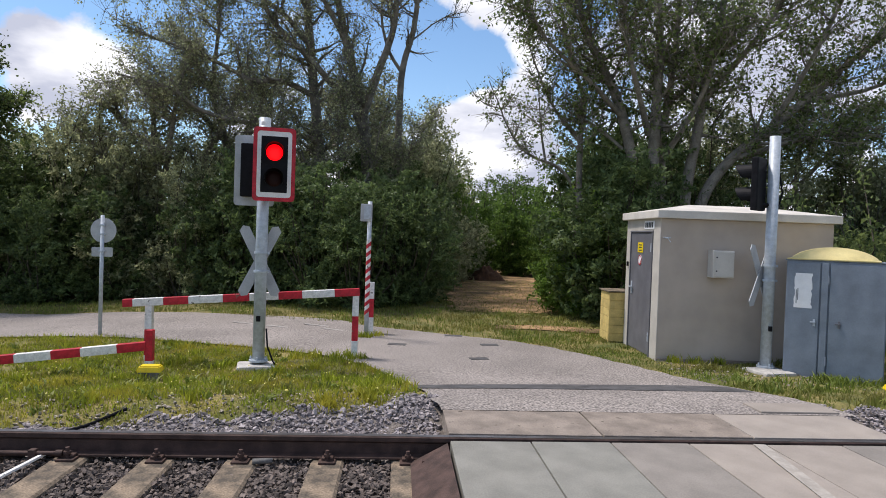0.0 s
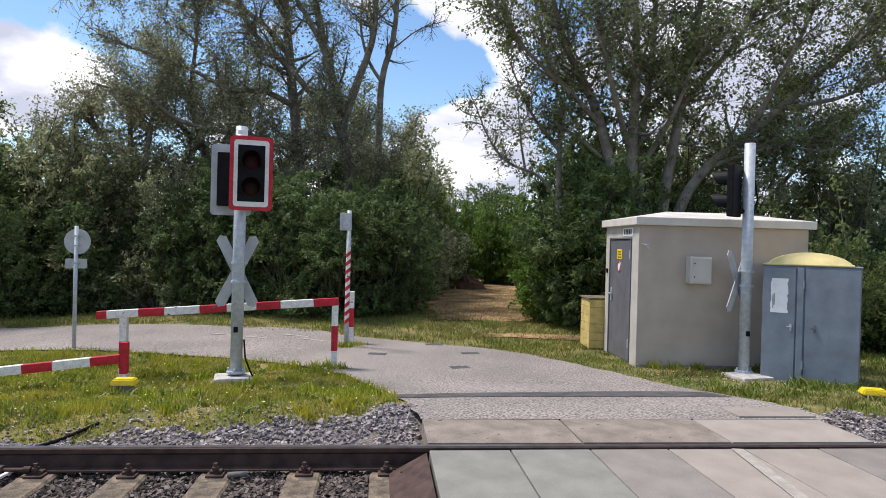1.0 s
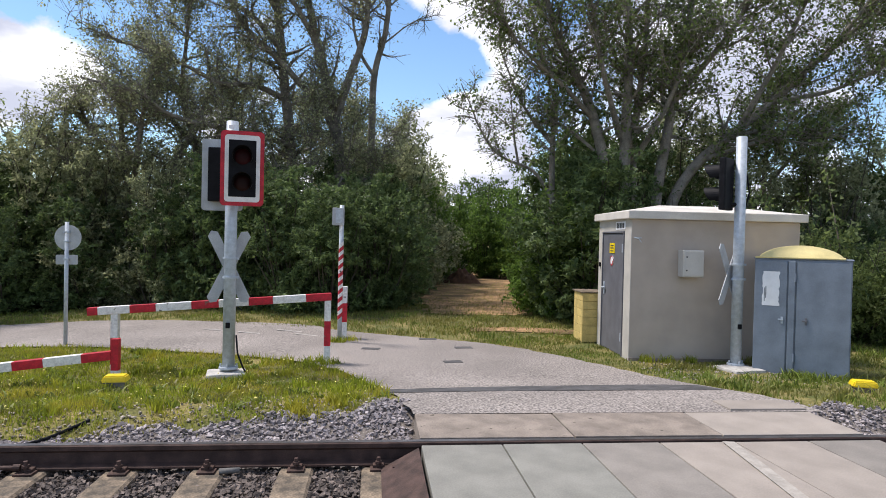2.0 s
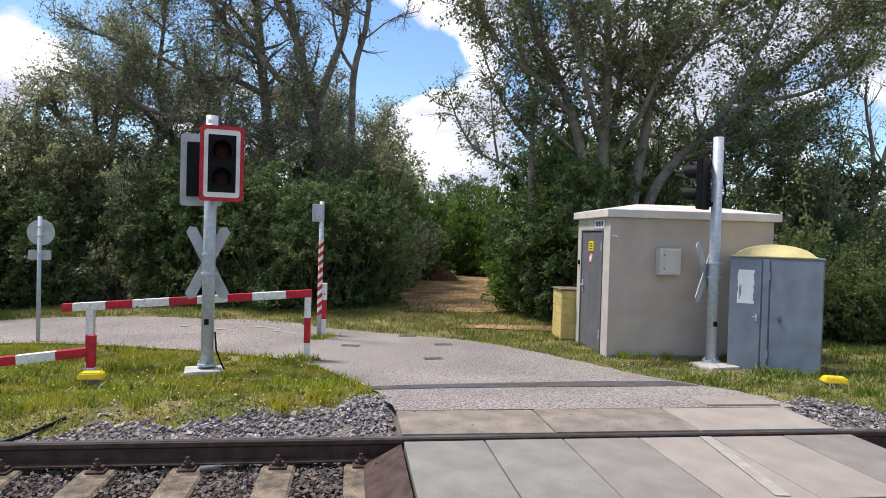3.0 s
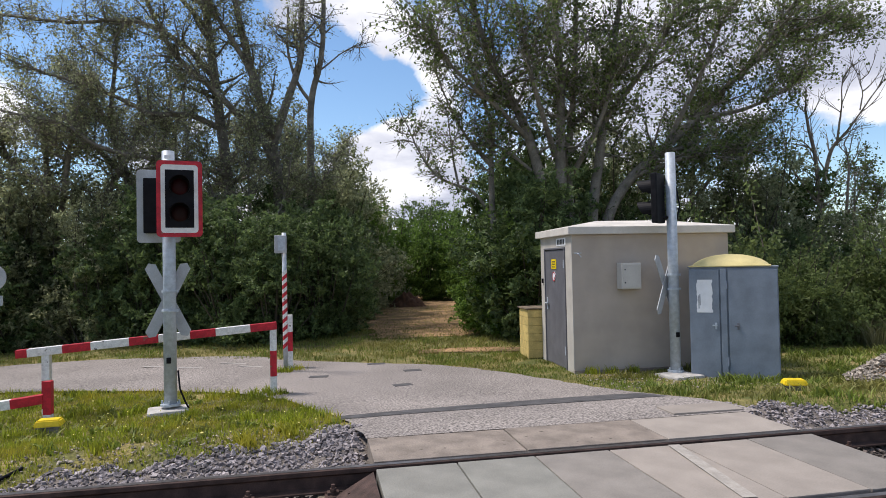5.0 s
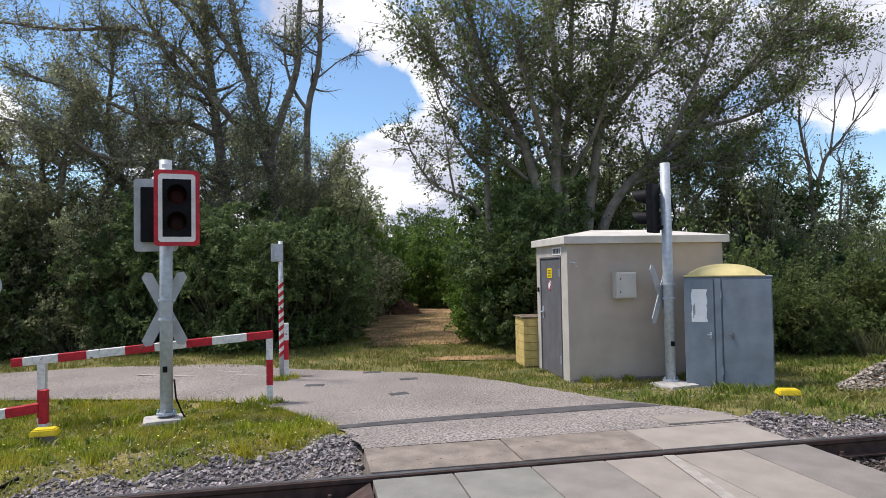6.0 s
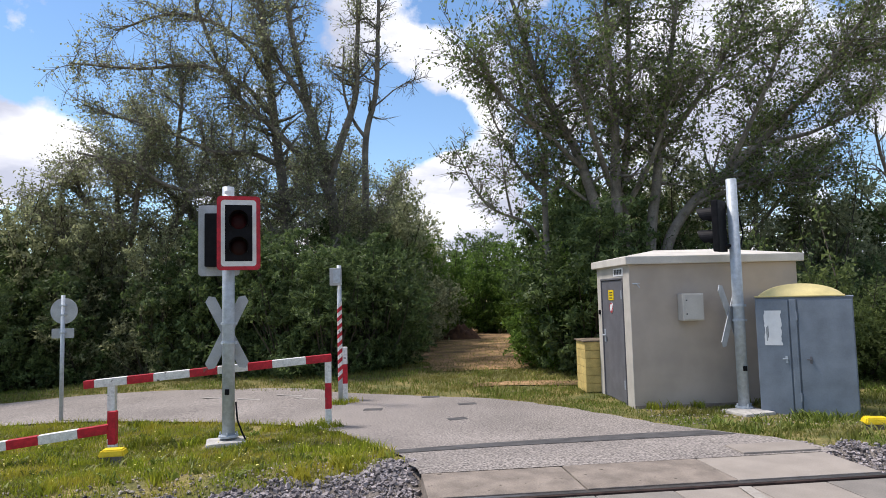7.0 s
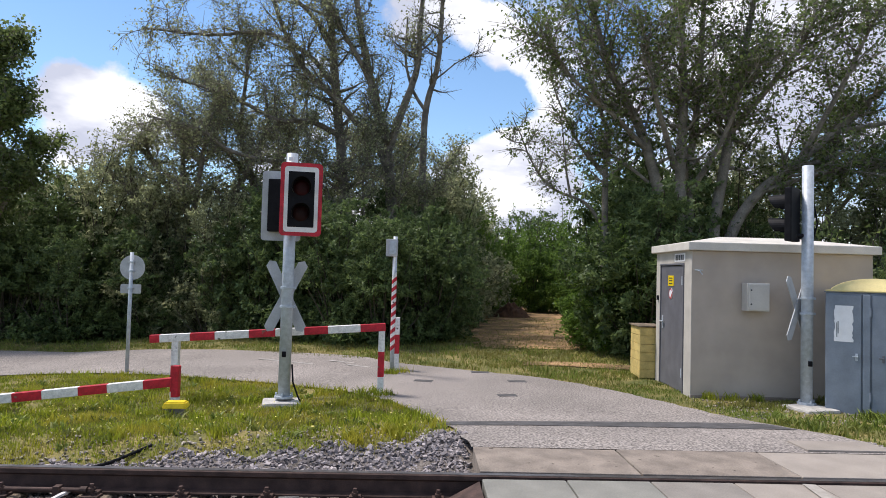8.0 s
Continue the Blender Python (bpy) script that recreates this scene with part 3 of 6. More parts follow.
def ramp():
    """Rusty steel deflector at the end of the inner deck."""
    t = thing("deflector_plate", X0, 4.435, 0, 0, "rust-brown steel deflector plate at the deck end", "deflector")
    bm = bmesh.new()
    a = [(-0.02, -0.61, -0.01), (-0.02, 0.61, -0.01), (-0.31, 0.61, -0.17), (-0.31, -0.61, -0.17)]
    f = bm.faces.new([bm.verts.new(p) for p in a])
    ex = bmesh.ops.extrude_face_region(bm, geom=[f])
    bmesh.ops.translate(bm, vec=(0.004, 0, -0.012), verts=[v for v in ex["geom"] if isinstance(v, bmesh.types.BMVert)])
    part("plate", bm, "rust", t)
    for y in (-0.5, 0.5):
        part("foot", box(0.05, 0.05, 0.14, (-0.2, y, -0.25), 0.003), "rust", t)


ramp()
M["footing"] = material("pale_chipped_concrete", (0.46, 0.44, 0.405), 0.9, spread=0.2, scale=7, fine=60, bump=0.6, chips=(0.26, 0.24, 0.20))
M["faded_mark"] = material("worn_off_paint", (0.35, 0.318, 0.278), 0.85, spread=0.16, scale=9, fine=60, bump=0.2, chips=(0.27, 0.24, 0.205))
part_stripe = box(0.10, 1.24, 0.003, (0, 0, 0), 0.0, pose(0, 0, 0, 0, 0, -8))
stripe = tagged(part("painted_mark", part_stripe, "faded_mark"), "faded white paint mark on the crossing deck", "road marking")
stripe.matrix_basis = pose(2.89, 4.44, 0.006)

# ---- loose stones ----

def stones(name, pts, sizes, mat, label, category, seed=1, flat=0.75):
    rng = np.random.default_rng(seed)
    v0 = np.array([(x, y, z) for x in (-0.62, 0.62) for y in (-0.62, 0.62) for z in (-0.62, 0.62)])
    f0 = np.array([(0, 1, 3), (0, 3, 2), (4, 6, 7), (4, 7, 5), (0, 4, 5), (0, 5, 1), (2, 3, 7), (2, 7, 6), (0, 2, 6), (0, 6, 4), (1, 5, 7), (1, 7, 3)])
    n = len(pts)
    q = rng.normal(size=(n, 4)); q /= np.linalg.norm(q, axis=1)[:, None]
    w, x, y, z = q.T
    R = np.stack([1 - 2 * (y * y + z * z), 2 * (x * y - w * z), 2 * (x * z + w * y), 2 * (x * y + w * z), 1 - 2 * (x * x + z * z), 2 * (y * z - w * x), 2 * (x * z - w * y), 2 * (y * z + w * x), 1 - 2 * (x * x + y * y)], 1).reshape(n, 3, 3)
    v = v0[None] * rng.uniform(0.5, 1.25, (n, len(v0), 1)) * rng.uniform(0.6, 1.25, (n, 1, 3))
    v = np.einsum("nij,nkj->nki", R, v)
    v[..., 2] *= flat
    v = v * np.asarray(sizes)[:, None, None] + pts[:, None]
    f = f0[None] + (np.arange(n) * len(v0))[:, None, None]
    stone_mesh = np_mesh(name, v.reshape(-1, 3), f.reshape(-1, 3))
    stone_mesh.shade_flat()
    return tagged(link(name, stone_mesh, mat), label, category, "", "stuff")


def scatter_ballast(x0, x1, y0, y1, density, seed, keep):
    rng = np.random.default_rng(seed)
    n = int((x1 - x0) * (y1 - y0) * density)
    x, y = rng.uniform(x0, x1, n), rng.uniform(y0, y1, n)
    ok = keep(x, y)
    x, y = x[ok], y[ok]
    z = -0.235 + rng.uniform(-0.015, 0.03, len(x))
    shoulder = smooth(5.35, 5.9, y)
    z = z * (1 - shoulder) + shoulder * (np.maximum(terrain(x, y), -0.235) + rng.uniform(0.0, 0.026, len(x)))
    return np.stack([x, y, z], 1), rng.uniform(0.010, 0.025, len(x))


def grass_edge(x):
    """Where the ballast ends and the grass begins."""
    return np.where(x < 2, np.interp(x, [-20, -3.5, -2.9, -2.15, -1.1, -0.35, 0.3], [5.76, 5.80, 5.93, 6.04, 6.12, 6.22, 6.5]), np.interp(x, [4.3, 6, 9, 14], [6.40, 6.10, 5.92, 5.88])) + 0.05 * np.sin(x * 5.3) + 0.04 * np.sin(x * 13.0)


def track_bed():
    xs, v = np.linspace(-40, 60, 700), np.linspace(0, 1, 16)
    gx, gv = np.meshgrid(xs, v)
    gy = 2.5 + (grass_edge(gx) - 2.5) * gv
    verts = np.stack([gx, gy, terrain(gx, gy) + 0.012], -1).reshape(-1, 3)
    i = (np.arange(15)[:, None] * 700 + np.arange(699)[None]).ravel()
    me = np_mesh("track_bed", verts, np.stack([i, i + 1, i + 701, i + 700], 1))
    tagged(link("track_bed", me, "bed"), "dark gritty track bed under the ballast stones", "track bed", "", "structure")


M["bed"] = material("gritty_track_bed", (0.15, 0.128, 0.11), 0.95, spread=0.35, scale=9, fine=70, bump=0.9, grain=0.6)
track_bed()
off_deck = lambda x, y: ((x < X0 - 0.02) | (x > 4.37)) & (y < grass_edge(x) + 0.07) & ~((y > 5.24) & (y < 5.52))
p1, s1 = scatter_ballast(-5.0, 0.42, 3.0, 6.95, 2100, 3, off_deck)
p2, s2 = scatter_ballast(4.36, 10.0, 2.6, 6.7, 1500, 4, off_deck)
p3, s3 = scatter_ballast(10.0, 24.0, 2.6, 6.6, 420, 5, off_deck)
pp, ss = np.vstack([p1, p2, p3]), np.concatenate([s1, s2, s3 * 1.6])
inner = pp[:, 1] < 5.3
stones("ballast", pp[inner], ss[inner] * 1.3, "stone_brown", "rust-brown crushed stone ballast between the rails", "ballast", 6)
stones("ballast", pp[~inner], ss[~inner] * np.where(pp[~inner][:, 0] < 2, 1.45, 1.25), "stone", "grey crushed stone ballast shoulder", "ballast", 8)
rng = np.random.default_rng(9)
n = 1200
gx = np.concatenate([rng.uniform(-4.6, 0.35, 800), rng.uniform(3.9, 6.2, 400)])
gy = np.concatenate([grass_edge(gx[:800]) + np.abs(rng.normal(0.0, 0.34, 800)) - 0.03, rng.normal(9.0, 0.45, 400) - 0.25 * (gx[800:] - 4)])
stones("verge_gravel", np.stack([gx, gy, terrain(gx, gy) + 0.012], 1), rng.uniform(0.008, 0.022, n), "pale_stone", "pale gravel strewn along the grass edge", "gravel", 7)


def heap(x, y, r, h, n, seed, label):
    rng = np.random.default_rng(seed)
    d, a = r * np.sqrt(rng.uniform(0, 1, n)), rng.uniform(0, 2 * np.pi, n)
    px, py = d * np.cos(a) * (1.25 + 0.15 * np.sin(3 * a)), d * np.sin(a) * (1 + 0.12 * np.sin(2 * a + 1))
    z = h * np.clip(1 - (d / r) ** 1.15, 0, 1) * (1 + 0.12 * np.sin(a * 5)) + rng.uniform(-0.02, 0.03, n)
    ob = stones("gravel_heap", np.stack([px, py, z], 1), rng.uniform(0.016, 0.038, n), "pale_stone", label, "gravel heap", seed)
    ob["kind"] = "stuff"
    ob.matrix_basis = pose(x, y, terrain(x, y))
    base = bmesh.new()
    bmesh.ops.create_cone(base, cap_ends=True, segments=28, radius1=r * 0.95, radius2=r * 0.1, depth=h * 0.8)
    bmesh.ops.translate(base, vec=(0, 0, h * 0.34), verts=base.verts)
    part("core", base, "straw", ob)
    return ob


heap(8.2, 7.3, 0.86, 0.56, 4600, 21, "heap of pale crushed stone on the grass beside the track")
heap(10.75, 7.35, 0.98, 0.42, 4200, 22, "low weedy heap of pale crushed stone beside the track")


def loose_bits():
    bm = bmesh.new()
    pts = curve_points([(-3.05, 5.70, -0.215), (-2.92, 5.80, -0.205), (-2.78, 5.96, -0.19), (-2.64, 6.12, -0.145), (-2.54, 6.24, -0.11)], 14)
    for a, b in zip(pts, pts[1:]):
        rod(a, b, 0.016, 8, bm)
    tagged(part("hose", bm, "black", None, "", True), "black rubber hose lying on the ballast", "hose")
    bm = tube(0.022, 0.15, (0, 0, 0), n=14, m=pose(0, 0, 0, 0, 90, 8))
    ob = tagged(part("pipe_end", bm, "rubber", None, "", True), "short grey pipe end beside the rail", "pipe")
    ob.matrix_basis = pose(-1.10, 5.02, -0.165)
    bm = rod((-5.2, 5.06, -0.13), (-2.55, 5.06, -0.13), 0.016, 10)
    tube(0.026, 0.05, (-2.58, 5.06, -0.13), n=12, m=pose(0, 0, 0, 0, 90, 0), bm=bm)
    box(0.05, 0.06, 0.09, (-2.75, 5.06, -0.19), 0.006, bm=bm)
    tagged(part("point_rod", bm, "rust"), "rusty steel rod with an end fitting beside the rail", "rod")
    bm = box(0.03, 0.75, 0.02, (0, 0, 0), 0.004)
    ob = tagged(part("cable_duct", bm, "white"), "thin white cable duct lying on a sleeper", "cable duct")
    ob.matrix_basis = pose(-2.72, 4.75, -0.16, 0, 0, -6)


loose_bits()


# ---- signals and signs ----
def clamp(z, r=0.097, h=0.034):
    bm = tube(r, h, (0, 0, z), n=24, bevel=0.004)
    box(0.03, 0.06, h, (r, 0, z), 0.003, bm=bm)
    return bm


def pole(t, h, r=0.08, slab=-0.158, slab_at=(-0.02, -0.03), slab_size=(0.50, 0.42)):
    part("pole", tube(r, h, (0, 0, 0), r2=r * 0.96, n=28, bevel=0.004), "galv", t, "galvanised steel pole", True)
    bm = tube(r * 1.55, 0.03, (0, 0, 0.0), n=24, bevel=0.004)
    for a in range(0, 360, 90):
        tube(0.014, 0.05, (r * 1.3 * math.cos(radians(a)), r * 1.3 * math.sin(radians(a)), 0.02), n=6, bm=bm)
    part("flange", bm, "galv", t)
    part("footing", box(*slab_size, 0.13, (*slab_at, slab), 0.03, pose(0, 0, 0, 0, 0, 12)), "footing", t, "pale chipped concrete footing")
    part("access_cap", box(0.055, 0.03, 0.075, (0.0, -r - 0.004, 0.55), 0.006), "black", t, "black access cap")


def visor(m, length=0.24, r=0.125):
    """A hood over a lens, open below and in front, along -y."""
    bm = bmesh.new()
    k = 18
    rows = []
    for i in range(k + 1):
        a = radians(-35 + 250 * i / k)
        cut = 1.0 - 0.45 * (1 - math.sin(max(0.0, min(1.0, (i / k))) * math.pi))
        for rr in (r, r - 0.006):
            rows.append((bm.verts.new((rr * math.cos(a), 0, rr * math.sin(a))), bm.verts.new((rr * math.cos(a), -length * cut, rr * math.sin(a)))))
    for i in range(k):
        o0, i0, o1, i1 = rows[2 * i], rows[2 * i + 1], rows[2 * i + 2], rows[2 * i + 3]
        bm.faces.new((o0[0], o1[0], o1[1], o0[1]))
        bm.faces.new((i1[0], i0[0], i0[1], i1[1]))
        bm.faces.new((o0[1], o1[1], i1[1], i0[1]))
    bmesh.ops.transform(bm, matrix=m, verts=bm.verts)
    return bm


def lens(m, r=0.105):
    bm = bmesh.new()
    bmesh.ops.create_uvsphere(bm, u_segments=24, v_segments=12, radius=r)
    bmesh.ops.scale(bm, vec=(1, 0.22, 1), verts=bm.verts)
    bmesh.ops.transform(bm, matrix=m, verts=bm.verts)
    return bm


def cross(t, m, arm=0.55, wide=0.15, steep=58):
    """A St Andrew's cross of two pointed arms, seen from its grey back."""
    for a in (steep, -steep):
        bm = bmesh.new()
        w, l = wide / 2, arm
        out = [(-l, 0), (-l + w * 0.7, -w), (l - w * 0.7, -w), (l, 0), (l - w * 0.7, w), (-l + w * 0.7, w)]
        f = bm.faces.new([bm.verts.new((x, 0.0, z)) for x, z in out])
        ex = bmesh.ops.extrude_face_region(bm, geom=[f])
        bmesh.ops.translate(bm, vec=(0, 0.012, 0), verts=[v for v in ex["geom"] if isinstance(v, bmesh.types.BMVert)])
        bmesh.ops.transform(bm, matrix=m @ pose(0, 0.013 if a > 0 else 0, 0) @ pose(0, 0, 0, 0, a, 0), verts=bm.verts)
        part("cross_arm", bm, "galv_dull", t, "bare grey back of a warning cross arm")


def signal_board(t, m, lit_side=True):
    """A signal head on a red and white edged board; its face looks along -y of m."""
    def add(name, bm, mat, label="", smooth_=False):
        bmesh.ops.transform(bm, matrix=m, verts=bm.verts)
        return part(name, bm, mat, t, label, smooth_)
    W, H = 0.54, 0.965
    add("board", plate(W - 0.004, H - 0.004, 0.010, 0.045), "galv_dull", "grey back of the signal board")
    if lit_side:
        add("red_border", plate(W, H, 0.016, 0.05, hole=(W - 0.10, H - 0.10), m=pose(0, -0.003, 0)), "red", "red reflective border")
        add("white_border", plate(W - 0.094, H - 0.094, 0.014, 0.012, hole=(0.335, 0.73), m=pose(0, -0.002, 0)), "reflective", "white reflective border")
        add("lamp_panel", plate(0.340, 0.735, 0.018, 0.008, m=pose(0, -0.001, 0)), "black", "black lamp panel")
        add("lens", lens(pose(0.0, -0.008, 0.155)), "lens_red", "dark red signal lens", True)
        add("lens", lens(pose(0.0, -0.008, -0.185)), "lens_yellow", "dark amber signal lens", True)
        add("visor", visor(pose(0.0, -0.008, 0.155)), "black", "black lamp hood")
        add("visor", visor(pose(0.0, -0.008, -0.185)), "black", "black lamp hood")
    add("housing", box(0.34, 0.11, 0.72, (0, 0.062, -0.36), 0.015), "black", "black lamp housing")


def crossing_signal():
    t = thing("crossing_signal", -1.87, 8.82, float(ground(-1.87, 8.82)) + 0.07, 0,
              "galvanised crossing signal post with red-edged lamp board and warning cross", "crossing signal")
    pole(t, 3.28)
    signal_board(t, pose(0.178, -0.215, 2.64, 0, 0, 11))
    signal_board(t, pose(-0.165, 0.20, 2.585, 0, 0, 183), False)
    for z in (2.2, 2.95):
        part("clamp", clamp(z), "galv", t)
    for z in (1.20, 1.45):
        part("clamp", clamp(z), "galv", t, "thin steel clamp ring")
    cross(t, pose(-0.04, 0.10, 1.35, 0, 0, 6), 0.535, 0.14, 64)
    part("number_tag", box(0.06, 0.004, 0.05, (0, -0.085, 3.17), 0.001), "paper", t, "small pale number tag")
    # supply cable at the foot
    cu = bmesh.new()
    pts = [(0.10, -0.03, 0.45), (0.13, -0.08, 0.22), (0.20, -0.10, 0.05), (0.24, -0.06, -0.05)]
    for a, b in zip(pts, pts[1:]):
        rod(a, b, 0.012, 8, cu)
    part("cable", cu, "black", t, "black supply cable")
    lamp = lens(pose(0, 0, 0), 0.108)
    holder = part("red_lamp", lamp, "lit", t, "lit red signal lamp", True)
    holder.matrix_basis = pose(0.178, -0.215, 2.64, 0, 0, 11) @ pose(0, -0.018, 0.155)
    return holder


red_lamp = crossing_signal()


def side_signal():
    t = thing("crossing_signal", 5.49, 9.22, float(ground(5.49, 9.22)) + 0.03, 0,
              "galvanised crossing signal post with hooded black lamps turned sideways", "crossing signal")
    pole(t, 3.44, slab=-0.128, slab_at=(-0.06, -0.20), slab_size=(0.54, 0.50))
    m = pose(-0.24, -0.02, 2.72, 0, 0, -140)
    def add(name, bm, mat, label=""):
        bmesh.ops.transform(bm, matrix=m, verts=bm.verts)
        part(name, bm, mat, t, label)
    add("housing", box(0.34, 0.10, 0.78, (0, 0.0, -0.39), 0.02), "black", "black lamp housing")
    for z in (0.17, -0.17):
        add("visor", visor(pose(0, -0.05, z), 0.27, 0.13), "black", "black lamp hood")
        add("lens", lens(pose(0, -0.045, z)), "lens_red", "dark signal lens")
    bm = rod((-0.2, 0, 2.42), (-0.02, 0, 2.42), 0.03)
    part("bracket", bm, "black", t)
    rod_ = rod((0.09, 0, 2.9), (0.13, -0.02, 2.6), 0.012)
    rod((0.13, -0.02, 2.6), (0.08, 0, 2.35), 0.012, 8, rod_)
    part("cable", rod_, "black", t)
    for z in (1.28, 1.50):
        part("clamp", clamp(z), "galv", t, "thin steel clamp ring")
    cross(t, pose(-0.08, 0.08, 1.37, 0, 0, 32), 0.53, 0.14, 60)


side_signal()


def round_sign():
    x, y = -5.23, 11.7
    t = thing("road_sign", x, y, float(ground(x, y)) - 0.03, 0, "round traffic sign seen from its grey back above a small plate", "road sign")
    part("post", tube(0.032, 2.15, (0, 0, 0), n=16), "galv", t, "thin grey steel post", True)
    part("disc", tube(0.22, 0.012, (0, 0.05, 1.88), n=40, m=pose(0, 0, 0, 90, 0, 0)), "galv_dull", t, "grey back of a round sign")
    part("small_plate", plate(0.36, 0.165, 0.01, 0.02, m=pose(-0.015, 0.045, 1.50)), "galv_dull", t, "small grey plate")
    for z in (1.80, 1.96, 1.50):
        part("clamp", box(0.09, 0.085, 0.03, (0, 0.0, z), 0.004), "galv", t)


round_sign()


def striped_pole():
    x, y = -0.55, 11.35
    t = thing("striped_post", x, y, float(ground(x, y)), 0, "thin grey post with red-white spiral band and small box", "marker post")
    part("post", tube(0.038, 2.38, (0, 0, 0), n=16), "galv", t, "", True)
    for k in range(9):
        z0 = 0.42 + 0.145 * k
        for j, mat in ((0, "red"), (1, "white")):
            bm = bmesh.new()
            n = 16
            ring = []
            for i in range(n):
                a = 2 * math.pi * i / n
                dz = 0.035 * math.cos(a)
                x_, y_ = 0.041 * math.cos(a), 0.041 * math.sin(a)
                ring.append((bm.verts.new((x_, y_, z0 + 0.0725 * j + dz)), bm.verts.new((x_, y_, z0 + 0.0725 * (j + 1) + dz))))
            for i in range(n):
                a, b = ring[i], ring[(i + 1) % n]
                bm.faces.new((a[0], b[0], b[1], a[1]))
            part("band", bm, mat, t)
    part("top_box", box(0.20, 0.12, 0.30, (-0.055, -0.06, 2.03), 0.012), "galv_dull", t, "small grey sensor box")
    part("box_face", box(0.12, 0.01, 0.22, (-0.035, -0.124, 2.07), 0.003), "galv", t)


striped_pole()


def painted_bar(t, a, b, size, lengths, first_red, name="rail_segment"):
    """A square bar from a to b in red and white lengths, each a part."""
    a, b = Vector(a), Vector(b)
    way = (b - a).normalized()
    total = (b - a).length
    m = way.to_track_quat("X", "Z").to_matrix().to_4x4()
    s, red_ = 0.0, first_red
    i = 0
    while s < total - 1e-4:
        l = min(lengths[i % len(lengths)], total - s)
        part(name, box(l, size, size, (0, 0, -size / 2), 0.008), "red" if red_ else "white", t).matrix_basis = Matrix.Translation(a + way * (s + l / 2)) @ m
        s += l
        red_ = not red_
        i += 1


def barriers():
    xr, yr, xl, yl = -0.625, 9.45, -3.44, 9.15
    t = thing("barrier", xr, yr, float(ground(xr, yr)) - 0.02, 0, "red and white painted pedestrian barrier rail on two posts", "barrier", "red and white barriers")
    zr, zl = float(ground(xr, yr)), float(ground(xl, yl))
    painted_bar(t, (0, 0, 0.94), (0, 0, -0.08), 0.09, (0.31, 0.36, 0.40), False, "post_segment")
    painted_bar(t, (xl - xr, yl - yr, 0.775), (xl - xr, yl - yr, -0.12), 0.095, (0.36, 0.36, 0.3), False, "post_segment")
    painted_bar(t, (0.05, 0, 0.985), (xl - xr - 0.34, (yl - yr) * 1.12, 0.77), 0.105, (0.36, 0.46, 0.33, 0.40), True)
    x2, y2 = -3.20, 8.55
    t = thing("barrier", x2, y2, float(ground(x2, y2)) - 0.02, 0, "low red and white painted barrier rail beside the track", "barrier", "red and white barriers")
    painted_bar(t, (0, 0, 0.56), (0, 0, -0.08), 0.092, (0.40, 0.3), True, "post_segment")
    painted_bar(t, (-0.05, 0, 0.35), (-4.3, -0.55, -0.09), 0.11, (0.34, 0.43, 0.34, 0.42), True)
    part("foot_plate", box(0.2, 0.2, 0.02, (0, 0, -0.06), 0.004), "galv", t)
    x3, y3 = -0.50, 11.75
    t = thing("marker_post", x3, y3, float(ground(x3, y3)) - 0.02, 0, "thick red and white painted square post beside the road", "marker post")
    painted_bar(t, (0, 0, 0.96), (0, 0, -0.05), 0.115, (0.30, 0.34, 0.4), False, "post_segment")


barriers()


def track_box(x, y, rz, sink=0.0):
    t = thing("track_box", x, y, float(ground(x, y)) + 0.005 - sink, rz, "yellow capped trackside connection box in the grass", "connection box", "yellow track boxes")
    part("base", box(0.20, 0.14, 0.13, (0, 0, -0.05), 0.012), "rubber", t, "dark plastic base")
    part("base_rim", box(0.235, 0.16, 0.02, (0, 0, 0.075), 0.006), "rubber", t)
    bm = bmesh.new()
    bmesh.ops.create_cube(bm, size=1)
    for v in bm.verts:
        k = 0.82 if v.co.z > 0 else 1.0
        v.co = Vector((v.co.x * 0.285 * k, v.co.y * 0.19 * k, (v.co.z + 0.5) * 0.075 + 0.092))
    bmesh.ops.bevel(bm, geom=list(bm.edges), offset=0.014, segments=2, affect="EDGES")
    part("cap", bm, "yellow", t, "bright yellow cap")


track_box(-2.93, 7.86, 4)
track_box(5.84, 7.09, -20, 0.04)


